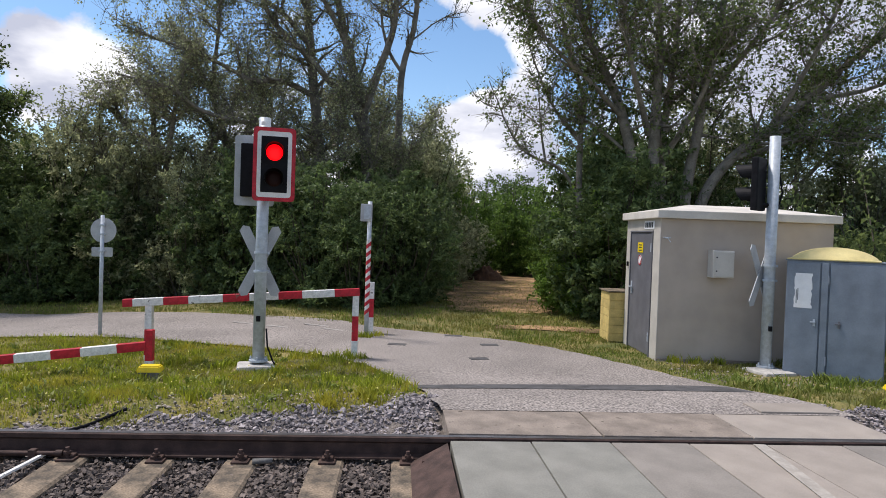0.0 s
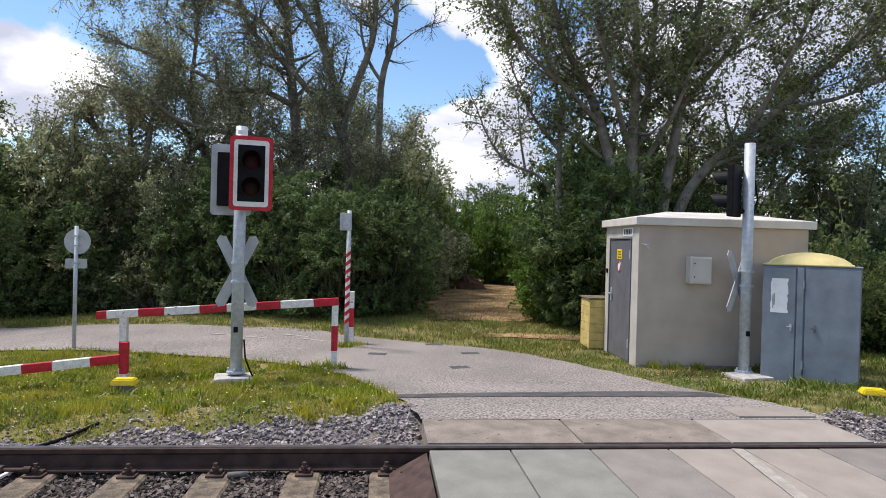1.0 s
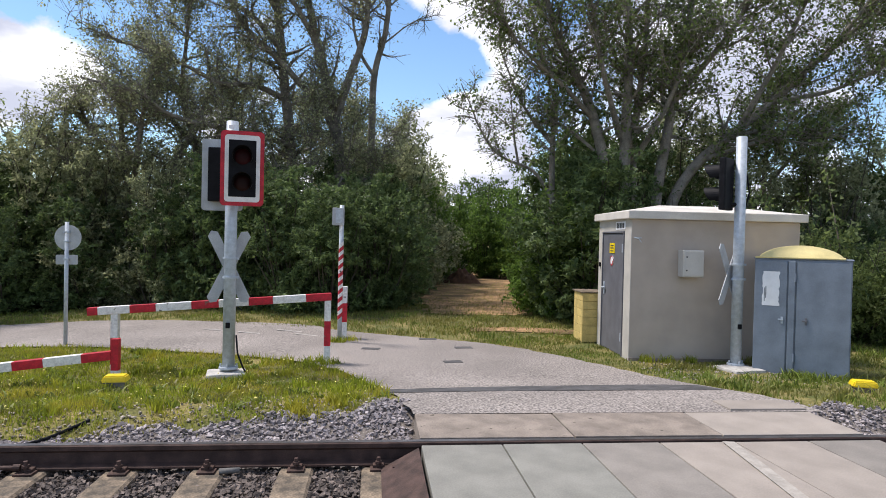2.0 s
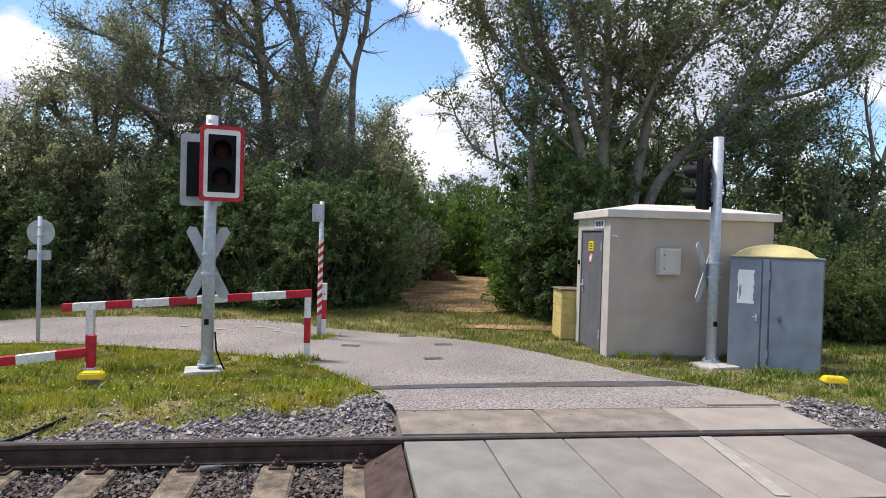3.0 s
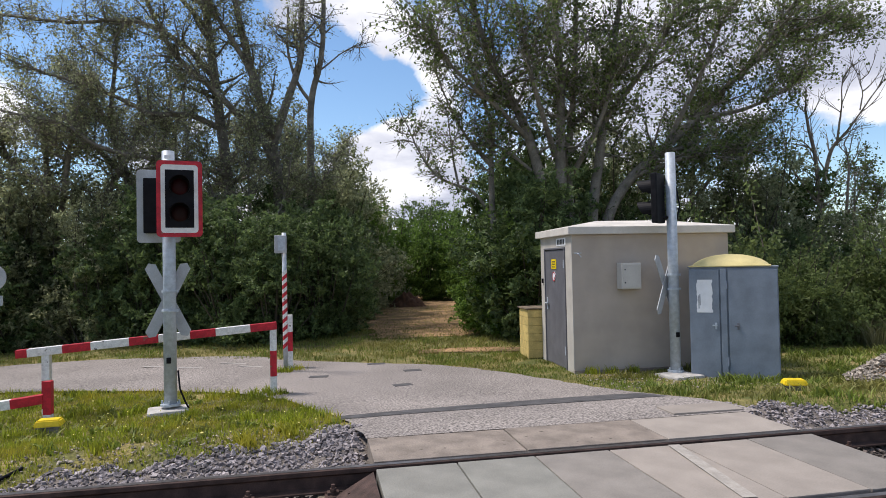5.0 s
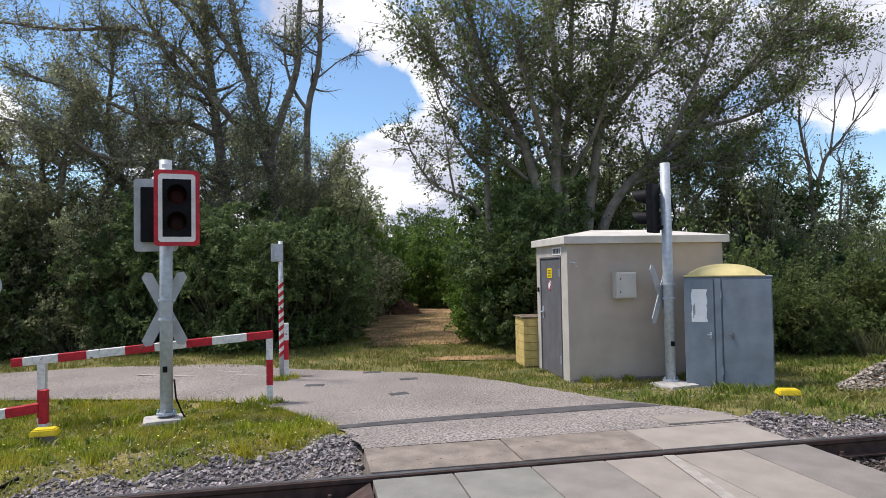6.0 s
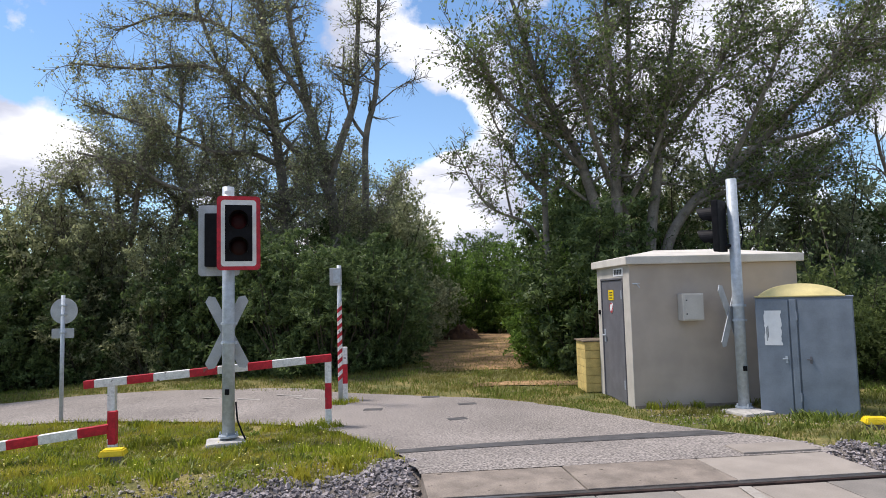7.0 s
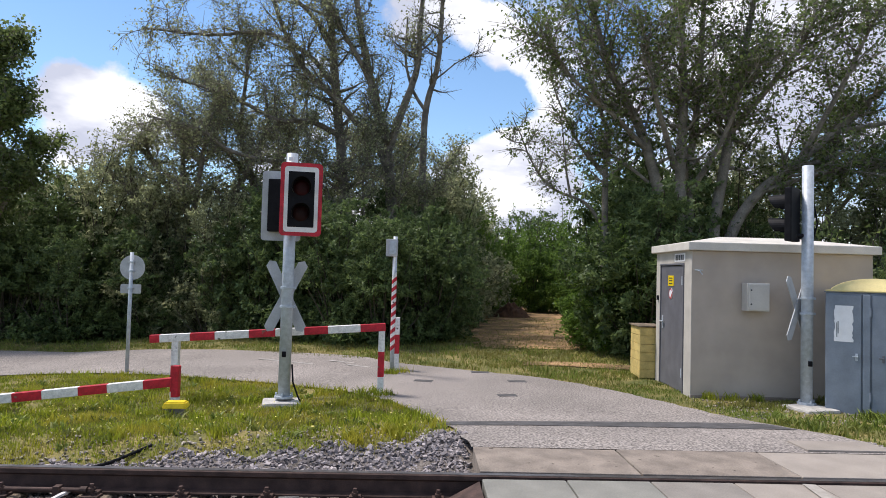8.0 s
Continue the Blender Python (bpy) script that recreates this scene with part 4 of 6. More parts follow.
# ---- relay hut and cabinet ----
def relay_hut():
    W, D, H = 2.735, 1.66, 2.24
    t = thing("relay_hut", 4.045, 9.783, -0.22, -2.5, "small beige rendered relay hut with a grey steel door", "hut")
    wall = 0.14
    bm = box(W, wall, H, (W / 2, wall / 2, 0), 0.01)
    part("wall_front", bm, "plaster", t, "beige rendered wall")
    part("wall_back", box(W, wall, H, (W / 2, D - wall / 2, 0), 0.01), "plaster", t)
    part("wall_side", box(wall, D - 2 * wall, H, (W - wall / 2, D / 2, 0), 0.0), "plaster", t)
    # door side: pale frame round the opening
    y0, y1, top = 0.33, 1.40, 2.02
    part("frame_post", box(wall, y0 - wall, H, (wall / 2, wall + (y0 - wall) / 2, 0), 0.0), "trim", t, "pale rendered door surround")
    part("frame_post", box(wall, D - wall - y1, H, (wall / 2, (y1 + D - wall) / 2, 0), 0.0), "trim", t, "pale rendered door surround")
    part("lintel", box(wall, y1 - y0, H - top, (wall / 2, (y0 + y1) / 2, top), 0.0), "trim", t, "pale rendered lintel")
    part("corner_strip", box(0.012, 0.30, H, (-0.004, 0.15, 0.0), 0.003), "trim", t, "pale rendered corner strip")
    part("corner_strip", box(0.012, 0.24, H, (-0.004, D - 0.12, 0.0), 0.003), "trim", t, "pale rendered corner strip")
    part("corner_strip", box(0.012, y1 - y0 + 0.06, H - top - 0.01, (-0.004, (y0 + y1) / 2, top + 0.01), 0.003), "trim", t, "pale rendered head strip")
    door = part("door", box(0.05, y1 - y0 - 0.02, top - 0.03, (0.015, (y0 + y1) / 2, 0.02), 0.006), "door", t, "dark grey steel door")
    part("door_frame", box(0.03, 0.03, top, (-0.012, y0 - 0.005, 0), 0.004), "door", t)
    part("door_frame", box(0.03, 0.03, top, (-0.012, y1 + 0.005, 0), 0.004), "door", t)
    part("door_frame", box(0.03, y1 - y0 + 0.06, 0.03, (-0.012, (y0 + y1) / 2, top), 0.004), "door", t)
    bm = box(0.012, 0.05, 0.22, (-0.012, y1 - 0.10, 0.95), 0.004)
    box(0.035, 0.12, 0.022, (-0.045, y1 - 0.14, 1.06), 0.006, bm=bm)
    part("handle", bm, "galv", door, "steel door handle")
    for z in (0.25, 1.7):
        part("hinge", tube(0.016, 0.14, (-0.02, y0 + 0.02, z), n=10), "galv", door)
    part("warning_sign", box(0.006, 0.26, 0.17, (-0.014, 0.90, 1.68), 0.001), "yellow", door, "yellow warning sign")
    for z in (1.71, 1.76, 1.80):
        part("print_bar", box(0.004, 0.15, 0.016, (-0.0185, 0.90, z), 0.0), "ink", door)
    part("ban_sign", tube(0.085, 0.006, (-0.011, 0.90, 1.55), n=28, m=pose(0, 0, 0, 0, -90, 0)), "paper", door, "round white prohibition sign")
    ring = bmesh.new()
    for i in range(28):
        a, b = 2 * math.pi * i / 28, 2 * math.pi * (i + 1) / 28
        q = [ring.verts.new((-0.019, 0.90 + r * math.cos(c), 1.55 + r * math.sin(c))) for c, r in ((a, 0.085), (b, 0.085), (b, 0.068), (a, 0.068))]
        ring.faces.new(q)
    part("ban_ring", ring, "red", door, "red ring")
    part("ban_stroke", box(0.003, 0.014, 0.13, (0, 0, -0.065), 0.0, pose(-0.019, 0.90, 1.55, 45, 0, 0)), "red", door)
    part("lock_box", box(0.03, 0.06, 0.08, (-0.02, D - 0.12, 1.42), 0.006), "black", t, "small black key box")
    part("number_plate", box(0.008, 0.46, 0.13, (-0.014, 0.50, 2.075), 0.002), "paper", t, "small pale number plate")
    for k in range(5):
        part("print_bar", box(0.004, 0.05, 0.085, (-0.020, 0.345 + 0.077 * k, 2.097), 0.0), "ink", t)
    # roof slab and low hip
    o = 0.085
    fascia = box(W + 2 * o, D + 2 * o, 0.125, (W / 2, D / 2, H), 0.012)
    roof = part("roof_slab", fascia, "roof", t, "pale roof fascia")
    bm = bmesh.new()
    z0, z1 = H + 0.126, H + 0.27
    low = [(-o + 0.02, -o + 0.02), (W + o - 0.02, -o + 0.02), (W + o - 0.02, D + o - 0.02), (-o + 0.02, D + o - 0.02)]
    high = [(0.75, D / 2), (W - 0.75, D / 2)]
    a = [bm.verts.new((x, y, z0)) for x, y in low]
    b = [bm.verts.new((x, y, z1)) for x, y in high]
    for f in ((a[0], a[1], b[1], b[0]), (a[1], a[2], b[1]), (a[2], a[3], b[0], b[1]), (a[3], a[0], b[0]), (a[3], a[2], a[1], a[0])):
        bm.faces.new(f)
    part("roof_hip", bm, "roof", roof, "low hipped roof sheet")
    part("plinth", box(W + 0.02, 0.03, 0.06, (W / 2, -0.01, -0.01), 0.004), "concrete_worn", t, "dark stained plinth")
    # meter box on the front
    mb = part("meter_box", box(0.33, 0.20, 0.42, (0.915, -0.10, 1.345), 0.012), "box", t, "light grey meter box")
    part("lid", box(0.30, 0.014, 0.38, (0.92, -0.206, 1.365), 0.006), "box", mb, "meter box lid")
    for z in (1.45, 1.66):
        part("lock", tube(0.012, 0.014, (0.80, -0.208, z), n=10, m=pose(0, 0, 0, 90, 0, 0)), "ink", mb)
    br = rod((0.07, -0.13, 1.93), (0.07, 0.0, 1.93), 0.008)
    rod((0.07, -0.10, 1.93), (0.11, -0.12, 1.87), 0.007, 6, br)
    rod((0.02, -0.04, 1.94), (0.14, -0.04, 1.94), 0.008, 6, br)
    part("bracket", br, "galv", t, "small steel wall bracket")
    return t


relay_hut()


def wood_bin():
    t = thing("wooden_bin", 4.07, 11.80, -0.22, -2.5, "yellow painted wooden grit bin beside the hut wall", "wooden bin")
    for k in range(6):
        part("board", box(0.42, 0.02, 0.145, (0.0, -0.30, 0.02 + 0.150 * k), 0.006), "wood", t)
        part("board", box(0.02, 0.56, 0.145, (-0.20, 0.0, 0.02 + 0.150 * k), 0.006), "wood", t)
    for x in (-0.19, 0.19):
        part("corner_post", box(0.04, 0.04, 0.9, (x, -0.27, 0.0), 0.004), "wood", t)
    part("back", box(0.38, 0.03, 0.9, (0, 0.28, 0.0), 0.004), "wood", t)
    part("lid", box(0.48, 0.66, 0.025, (0, 0, 0.925), 0.006), "sleeper", t, "weathered lid")


wood_bin()


def cabinet():
    A, B = Vector((5.63, 9.02)), Vector((6.60, 8.27))
    w = (B - A).length
    t = thing("switch_cabinet", (A.x + B.x) / 2, (A.y + B.y) / 2, -0.22, math.degrees(math.atan2(B.y - A.y, B.x - A.x)),
              "blue-grey sheet metal switch cabinet with yellow domed roof", "switch cabinet")
    D, H = 0.75, 1.67
    part("body", box(w, D, H + 0.09, (0, D / 2, -0.09), 0.012), "cabinet", t)
    split = -w / 2 + w * 0.40
    doors = []
    for x0, x1 in ((-w / 2 + 0.012, split - 0.062), (split + 0.062, w / 2 - 0.012)):
        doors.append(part("door", box(x1 - x0, 0.022, H + 0.0, ((x0 + x1) / 2, -0.012, -0.035), 0.006), "cabinet", t, "blue-grey cabinet door"))
    part("mullion", box(0.085, 0.034, H + 0.03, (split, -0.014, -0.05), 0.008), "cabinet", t)
    for d, x, steel in zip(doors, (split - 0.115, split + 0.19), ("galv", "door")):
        bm = box(0.03, 0.012, 0.10, (x, -0.03, 0.74), 0.004)
        box(0.07, 0.018, 0.018, (x - 0.015, -0.045, 0.79), 0.005, bm=bm)
        part("handle", bm, steel, d, "small steel handle")
    for z in (0.2, 1.35):
        part("hinge", tube(0.014, 0.12, (split + 0.045, -0.03, z), n=10), "cabinet", doors[1])
    bm = bmesh.new()
    torn = random.Random(4)
    n = 16
    left = [(-0.115 + torn.uniform(-0.004, 0.012), 0.50 * k / n) for k in range(n + 1)]
    right = [(0.108 + torn.uniform(-0.014, 0.008), 0.50 * k / n) for k in range(n, -1, -1)]
    f = bm.faces.new([bm.verts.new((x - w / 2 + 0.225, -0.0255, z + 0.99)) for x, z in left + right])
    ex = bmesh.ops.extrude_face_region(bm, geom=[f])
    bmesh.ops.translate(bm, vec=(0, -0.003, 0), verts=[v for v in ex["geom"] if isinstance(v, bmesh.types.BMVert)])
    bmesh.ops.triangulate(bm, faces=bm.faces)
    part("notice", bm, "paper", doors[0], "torn white paper notice")
    for x, z, l in ((-0.085, 1.05, 0.20), (-0.068, 1.10, 0.17)):
        part("print_bar", box(0.013, 0.002, l, (-w / 2 + 0.225 + x, -0.030, z), 0.0), "faint_ink", doors[0])
    part("rim", box(w + 0.03, D + 0.03, 0.014, (0, D / 2, H), 0.004), "cabinet", t, "blue-grey roof plate")
    part("roof_lip", box(w * 0.93, D + 0.06, 0.022, (-0.04, D / 2, H + 0.012), 0.008), "dome", t, "yellow roof lip")
    bm = bmesh.new()
    n, k = 24, 9
    rings = []
    for j in range(k):
        u = j / k
        rings.append([])
        for i in range(n):
            a = 2 * math.pi * i / n
            c, s = math.cos(a), math.sin(a)
            e = 0.55 + 0.45 * u
            x = math.copysign(abs(c) ** e, c) * (w / 2 * 0.90) * (1 - u ** 1.3)
            y = math.copysign(abs(s) ** e, s) * (D / 2 * 0.98) * (1 - u ** 1.3)
            rings[-1].append(bm.verts.new((x - 0.04, y + D / 2, H + 0.03 + 0.175 * (1 - (1 - u) ** 2))))
    apex = bm.verts.new((-0.04, D / 2, H + 0.206))
    for j in range(k - 1):
        for i in range(n):
            bm.faces.new((rings[j][i], rings[j][(i + 1) % n], rings[j + 1][(i + 1) % n], rings[j + 1][i]))
    for i in range(n):
        bm.faces.new((rings[-1][i], rings[-1][(i + 1) % n], apex))
    part("dome_roof", bm, "dome", t, "pale yellow domed roof", True)


cabinet()


# ---- plants ----
def segments_mesh(name, segs, sides=6):
    """Tapered tubes from rows of (a, b, ra, rb)."""
    A = np.array([s[0] for s in segs], float); B = np.array([s[1] for s in segs], float)
    ra = np.array([s[2] for s in segs]); rb = np.array([s[3] for s in segs])
    d = B - A
    d /= np.linalg.norm(d, axis=1)[:, None] + 1e-9
    ref = np.where(np.abs(d[:, 2:3]) > 0.9, np.array([[1.0, 0, 0]]), np.array([[0, 0, 1.0]]))
    u = np.cross(d, ref); u /= np.linalg.norm(u, axis=1)[:, None]
    v = np.cross(d, u)
    ang = np.arange(sides) * 2 * np.pi / sides
    ring = np.cos(ang)[None, :, None] * u[:, None] + np.sin(ang)[None, :, None] * v[:, None]
    verts = np.concatenate([A[:, None] - d[:, None] * ra[:, None, None] * 0.3 + ring * ra[:, None, None], B[:, None] + ring * rb[:, None, None]], 1)
    i = np.arange(sides); j = (i + 1) % sides
    f = np.stack([i, j, j + sides, i + sides], 1)
    f = f[None] + (np.arange(len(segs)) * 2 * sides)[:, None, None]
    me = np_mesh(name, verts.reshape(-1, 3), f.reshape(-1, 4))
    me.shade_smooth()
    return me


def leaves_mesh(name, pts, size, rng, droop=0.2, narrow=0.36):
    n = len(pts)
    u = rng.normal(size=(n, 3)); u[:, 2] -= droop
    u /= np.linalg.norm(u, axis=1)[:, None]
    r = rng.normal(size=(n, 3))
    v = np.cross(u, r); v /= np.linalg.norm(v, axis=1)[:, None]
    L = (size * rng.uniform(0.6, 1.35, n))[:, None]
    w = np.cross(u, v) * L * 0.12
    verts = np.stack([pts, pts + u * L * 0.5 + v * L * narrow + w, pts + u * L, pts + u * L * 0.5 - v * L * narrow + w], 1)
    f = np.arange(n * 4).reshape(n, 4)
    return np_mesh(name, verts.reshape(-1, 3), f)


def spray_mesh(name, pts, size, rng):
    """Narrow three-cornered leaves for shrubs."""
    n = len(pts)
    u = rng.normal(size=(n, 3)); u /= np.linalg.norm(u, axis=1)[:, None]
    v = np.cross(u, rng.normal(size=(n, 3))); v /= np.linalg.norm(v, axis=1)[:, None]
    L = (size * rng.uniform(0.55, 1.4, n))[:, None]
    verts = np.stack([pts - v * L * 0.30, pts + v * L * 0.30, pts + u * L], 1)
    return np_mesh(name, verts.reshape(-1, 3), np.arange(n * 3).reshape(n, 3))


def grow(stems, seed, reach=2.2, twigs=9, density=26, spread=0.33, start=0.3, bare=0.0, side_bias=(0, 0, 0), sprigs=3, wild=1.0):
    """Stems are lists of points with a first and last radius. Returns the segments of each limb, of the twigs, and leaf points."""
    rng = np.random.default_rng(seed)
    limbs, fine, leaf = [], [], []
    bias = np.array(side_bias, float)
    for pts, r0, r1 in stems:
        p = curve_points(pts, 5 * len(pts))
        p = p + np.cumsum(rng.normal(0, 0.012, p.shape), 0) * np.linspace(0, 1, len(p))[:, None]
        rad = np.linspace(r0, r1, len(p))
        limbs.append([(p[i], p[i + 1], rad[i], rad[i + 1]) for i in range(len(p) - 1)])
        n2 = int(twigs * (np.linalg.norm(p[-1] - p[0]) / 4 + 0.5))
        for k in range(n2):
            s = rng.uniform(start, 1.0)
            i = min(int(s * (len(p) - 1)), len(p) - 2)
            base = p[i] + (p[i + 1] - p[i]) * rng.uniform()
            along = p[i + 1] - p[i]; along /= np.linalg.norm(along)
            out = rng.normal(size=3); out[2] *= 0.5; out /= np.linalg.norm(out)
            d = along * 0.55 + out * 0.85 + bias; d /= np.linalg.norm(d)
            ln = reach * rng.uniform(0.45, 1.1) * (1.15 - 0.5 * s)
            q = [base]
            r_b = max(0.012, rad[i] * 0.42)
            m = 6
            for j in range(m):
                d = d + rng.normal(0, 0.16, 3) + np.array([0, 0, 0.05]); d /= np.linalg.norm(d)
                q.append(q[-1] + d * ln / m)
            for j in range(m):
                fine.append((q[j], q[j + 1], r_b * (1 - j / m) + 0.006, r_b * (1 - (j + 1) / m) + 0.005))
            for j in range(1, m + 1):
                for _ in range(sprigs):
                    o = rng.normal(size=3); o /= np.linalg.norm(o)
                    e = d * (1.6 - wild) + o * wild; e /= np.linalg.norm(e)
                    tl = reach * 0.38 * rng.uniform(0.45, 1.25)
                    tip = q[j] + e * tl
                    fine.append((q[j], tip, 0.008, 0.003))
                    if rng.uniform() < bare:
                        continue
                    c = int(density * rng.uniform(0.5, 1.4))
                    w = rng.uniform(0.15, 1.05, c)[:, None]
                    leaf.append(q[j] + e * tl * w + rng.normal(0, spread * 0.42, (c, 3)))
    return limbs, fine, (np.concatenate(leaf) if leaf else np.zeros((0, 3)))


def tree(x, y, stems, seed, leaf_mat, bark, size, label, category="tree", **kw):
    """stems: lists of (dx, dy, z) relative to the foot, first and last radius."""
    t = thing("tree", x, y, float(ground(x, y)) - 0.1, 0, label, category)
    limbs, fine, pts = grow(stems, seed, **kw)
    for segs in limbs:
        kind = "trunk" if segs[0][0][2] < 0.5 else "limb"
        link(kind, segments_mesh(kind, segs, 9), bark, t)
    tagged(link("twig_work", segments_mesh("twig_work", fine, 4), bark, t), kind="stuff")
    if len(pts):
        link("crown", leaves_mesh("crown", pts, size, np.random.default_rng(seed + 1)), leaf_mat, t)
    return t


def bush_thing(seed, rx, ry, h, n, size, leaf_mat, label, lumps=16, whips=0, shell=0.5):
    rng = np.random.default_rng(seed)
    t = new("bush")
    tagged(t, label, "bush")
    cen = np.stack([rng.uniform(-1, 1, lumps) * rx * 0.68, rng.uniform(-1, 1, lumps) * ry * 0.68, rng.uniform(0.03, 0.86, lumps) * h], 1)
    keep = (cen[:, 0] / rx) ** 2 + (cen[:, 1] / ry) ** 2 + (cen[:, 2] / h) ** 4 * 0.6 < 1.0
    cen = cen[keep]
    rad = rng.uniform(0.16, 0.40, len(cen)) * min(rx, ry) * (1.25 - 0.6 * cen[:, 2] / h)
    per = 26
    k = n // per
    pick = rng.choice(len(cen), k, p=rad ** 2 / (rad ** 2).sum())
    d = rng.normal(size=(k, 3)); d /= np.linalg.norm(d, axis=1)[:, None]
    base = cen[pick] + d * (rad[pick] * (shell + (1.15 - shell) * rng.uniform(0, 1, k) ** 0.5))[:, None]
    way = d * 0.7 + np.array([0, 0, 0.35]) + rng.normal(0, 0.45, (k, 3))
    way *= (rng.uniform(0.14, 0.42, k) / np.linalg.norm(way, axis=1))[:, None]
    w = rng.uniform(0, 1, (k, per, 1))
    pts = (base[:, None] + way[:, None] * w + rng.normal(0, 0.045, (k, per, 3)) * (1.2 - 0.6 * w)).reshape(-1, 3)
    segs = []
    for k in range(len(cen)):
        a = np.array([cen[k, 0] * 0.2, cen[k, 1] * 0.2, -0.05]); b = cen[k]
        mid = (a + b) / 2 + rng.normal(0, 0.12, 3)
        segs += [(a, mid, 0.028, 0.02), (mid, b, 0.02, 0.008)]
    extra = []
    for k in range(whips):
        c = cen[rng.integers(len(cen))]
        top = c + np.array([rng.normal(0, 0.35), rng.normal(0, 0.35), rad.mean() + rng.uniform(0.4, 1.3)])
        segs.append((c, top, 0.014, 0.004))
        m = 60
        w = rng.uniform(0.2, 1.0, m)[:, None]
        extra.append(c + (top - c) * w + rng.normal(0, 0.09, (m, 3)))
    if extra:
        pts = np.vstack([pts] + extra)
    pts = pts[pts[:, 2] > 0.02]
    tagged(link("stem_work", segments_mesh("stem_work", segs, 5), "stem_dark", t), kind="stuff")
    link("foliage", spray_mesh("foliage", pts, size, rng), leaf_mat, t)
    return t


# left group: grey stems forking above the shrubs, layered boughs to one side
LY = 20.0
tree(-1.1, LY, [
    ([(0.05, 0, 0), (0.05, 0, 3.2), (-0.15, 0, 5.7), (-0.65, -0.1, 7.6), (-1.14, -0.2, 10.0), (-1.5, -0.3, 12.6)], 0.21, 0.06),
    ([(-0.15, 0, 5.6), (0.30, 0.1, 7.0), (0.69, 0.2, 8.3), (0.76, 0.3, 10.1), (0.9, 0.3, 12.4)], 0.145, 0.05),
    ([(-0.02, 0, 4.6), (-0.45, 0, 5.7), (-1.76, -0.2, 7.15), (-2.85, -0.3, 8.2), (-3.63, -0.4, 9.95), (-4.1, -0.5, 11.5)], 0.125, 0.04),
    ([(-0.65, 0, 7.6), (-1.2, -0.4, 8.5), (-1.84, -0.5, 9.6), (-2.3, -0.5, 11.2)], 0.09, 0.04),
], 31, "leaf_olive", "bark", 0.075, "tall grey-barked forked tree with a sparse olive crown", reach=1.6, twigs=12, density=8, spread=0.2, start=0.38, bare=0.28, side_bias=(-0.1, 0, 0.05))
tree(-2.5, LY + 0.6, [
    ([(0.0, 0, 0), (-0.05, 0, 3.0), (-0.2, 0, 4.9), (-0.55, 0, 7.8), (-0.8, 0, 10.3), (-1.0, 0, 12.6)], 0.23, 0.08),
    ([(-0.35, -0.1, 6.2), (-1.2, -0.4, 6.55), (-2.1, -0.8, 6.5), (-3.5, -1.2, 7.1), (-5.2, -1.5, 7.6)], 0.10, 0.03),
    ([(-0.2, -0.1, 4.8), (-1.0, -0.6, 5.0), (-1.8, -1.0, 5.1), (-3.2, -1.4, 5.3), (-4.2, -1.6, 5.9), (-5.6, -1.8, 6.2)], 0.10, 0.03),
    ([(-0.55, 0, 7.8), (-1.4, -0.3, 8.7), (-2.7, -0.6, 9.2), (-4.3, -0.8, 9.0), (-6.2, -1.0, 9.0)], 0.09, 0.03),
    ([(-0.7, 0, 9.3), (-1.9, 0.2, 10.6), (-3.6, 0.2, 11.2), (-5.4, 0.2, 10.7)], 0.08, 0.03),
], 32, "leaf_olive", "bark", 0.075, "tall grey-barked tree with spreading side boughs and a thin olive crown", reach=1.6, twigs=14, density=8, spread=0.19, start=0.22, bare=0.24, side_bias=(-0.12, -0.05, 0.02))
tree(-0.15, LY + 0.3, [
    ([(0.0, 0, 0), (0.0, 0, 4.6), (0.02, 0, 7.0), (0.34, 0, 8.4), (0.45, 0, 10.3), (0.5, 0, 12)], 0.135, 0.05),
    ([(0.02, 0, 7.0), (-0.36, 0, 7.6), (-0.62, 0, 8.5), (-0.6, 0, 10.0)], 0.06, 0.03),
    ([(0.33, 0, 8.0), (1.0, 0, 8.5), (1.75, 0, 8.9)], 0.03, 0.010),
], 33, "leaf_olive", "bark_pale", 0.07, "slim half-dead pale tree with few leaves", reach=1.0, twigs=7, density=5, spread=0.3, start=0.5, bare=0.85, sprigs=2, wild=0.7)
tree(-7.6, LY + 1.0, [
    ([(0, 0, 0), (0.1, 0, 2.5), (-0.2, 0, 4.6), (-0.3, 0, 6.6)], 0.18, 0.05),
    ([(0.1, 0, 2.3), (1.3, 0, 4.3), (2.2, 0, 6.2), (2.6, 0, 7.4)], 0.13, 0.04),
    ([(0, 0, 2.2), (-1.1, -0.5, 3.8), (-2.2, -0.6, 5.0)], 0.12, 0.04),
    ([(0, 0, 3.0), (0.6, -1.0, 5.0), (0.9, -1.4, 6.8)], 0.11, 0.04),
    ([(-0.2, 0, 4.0), (-0.9, -0.5, 5.2), (-1.3, -0.8, 6.3)], 0.08, 0.03),
], 34, "leaf_olive", "bark", 0.08, "broad tree with a loose grey-green crown", reach=1.7, twigs=16, density=10, spread=0.20, start=0.25, bare=0.15)
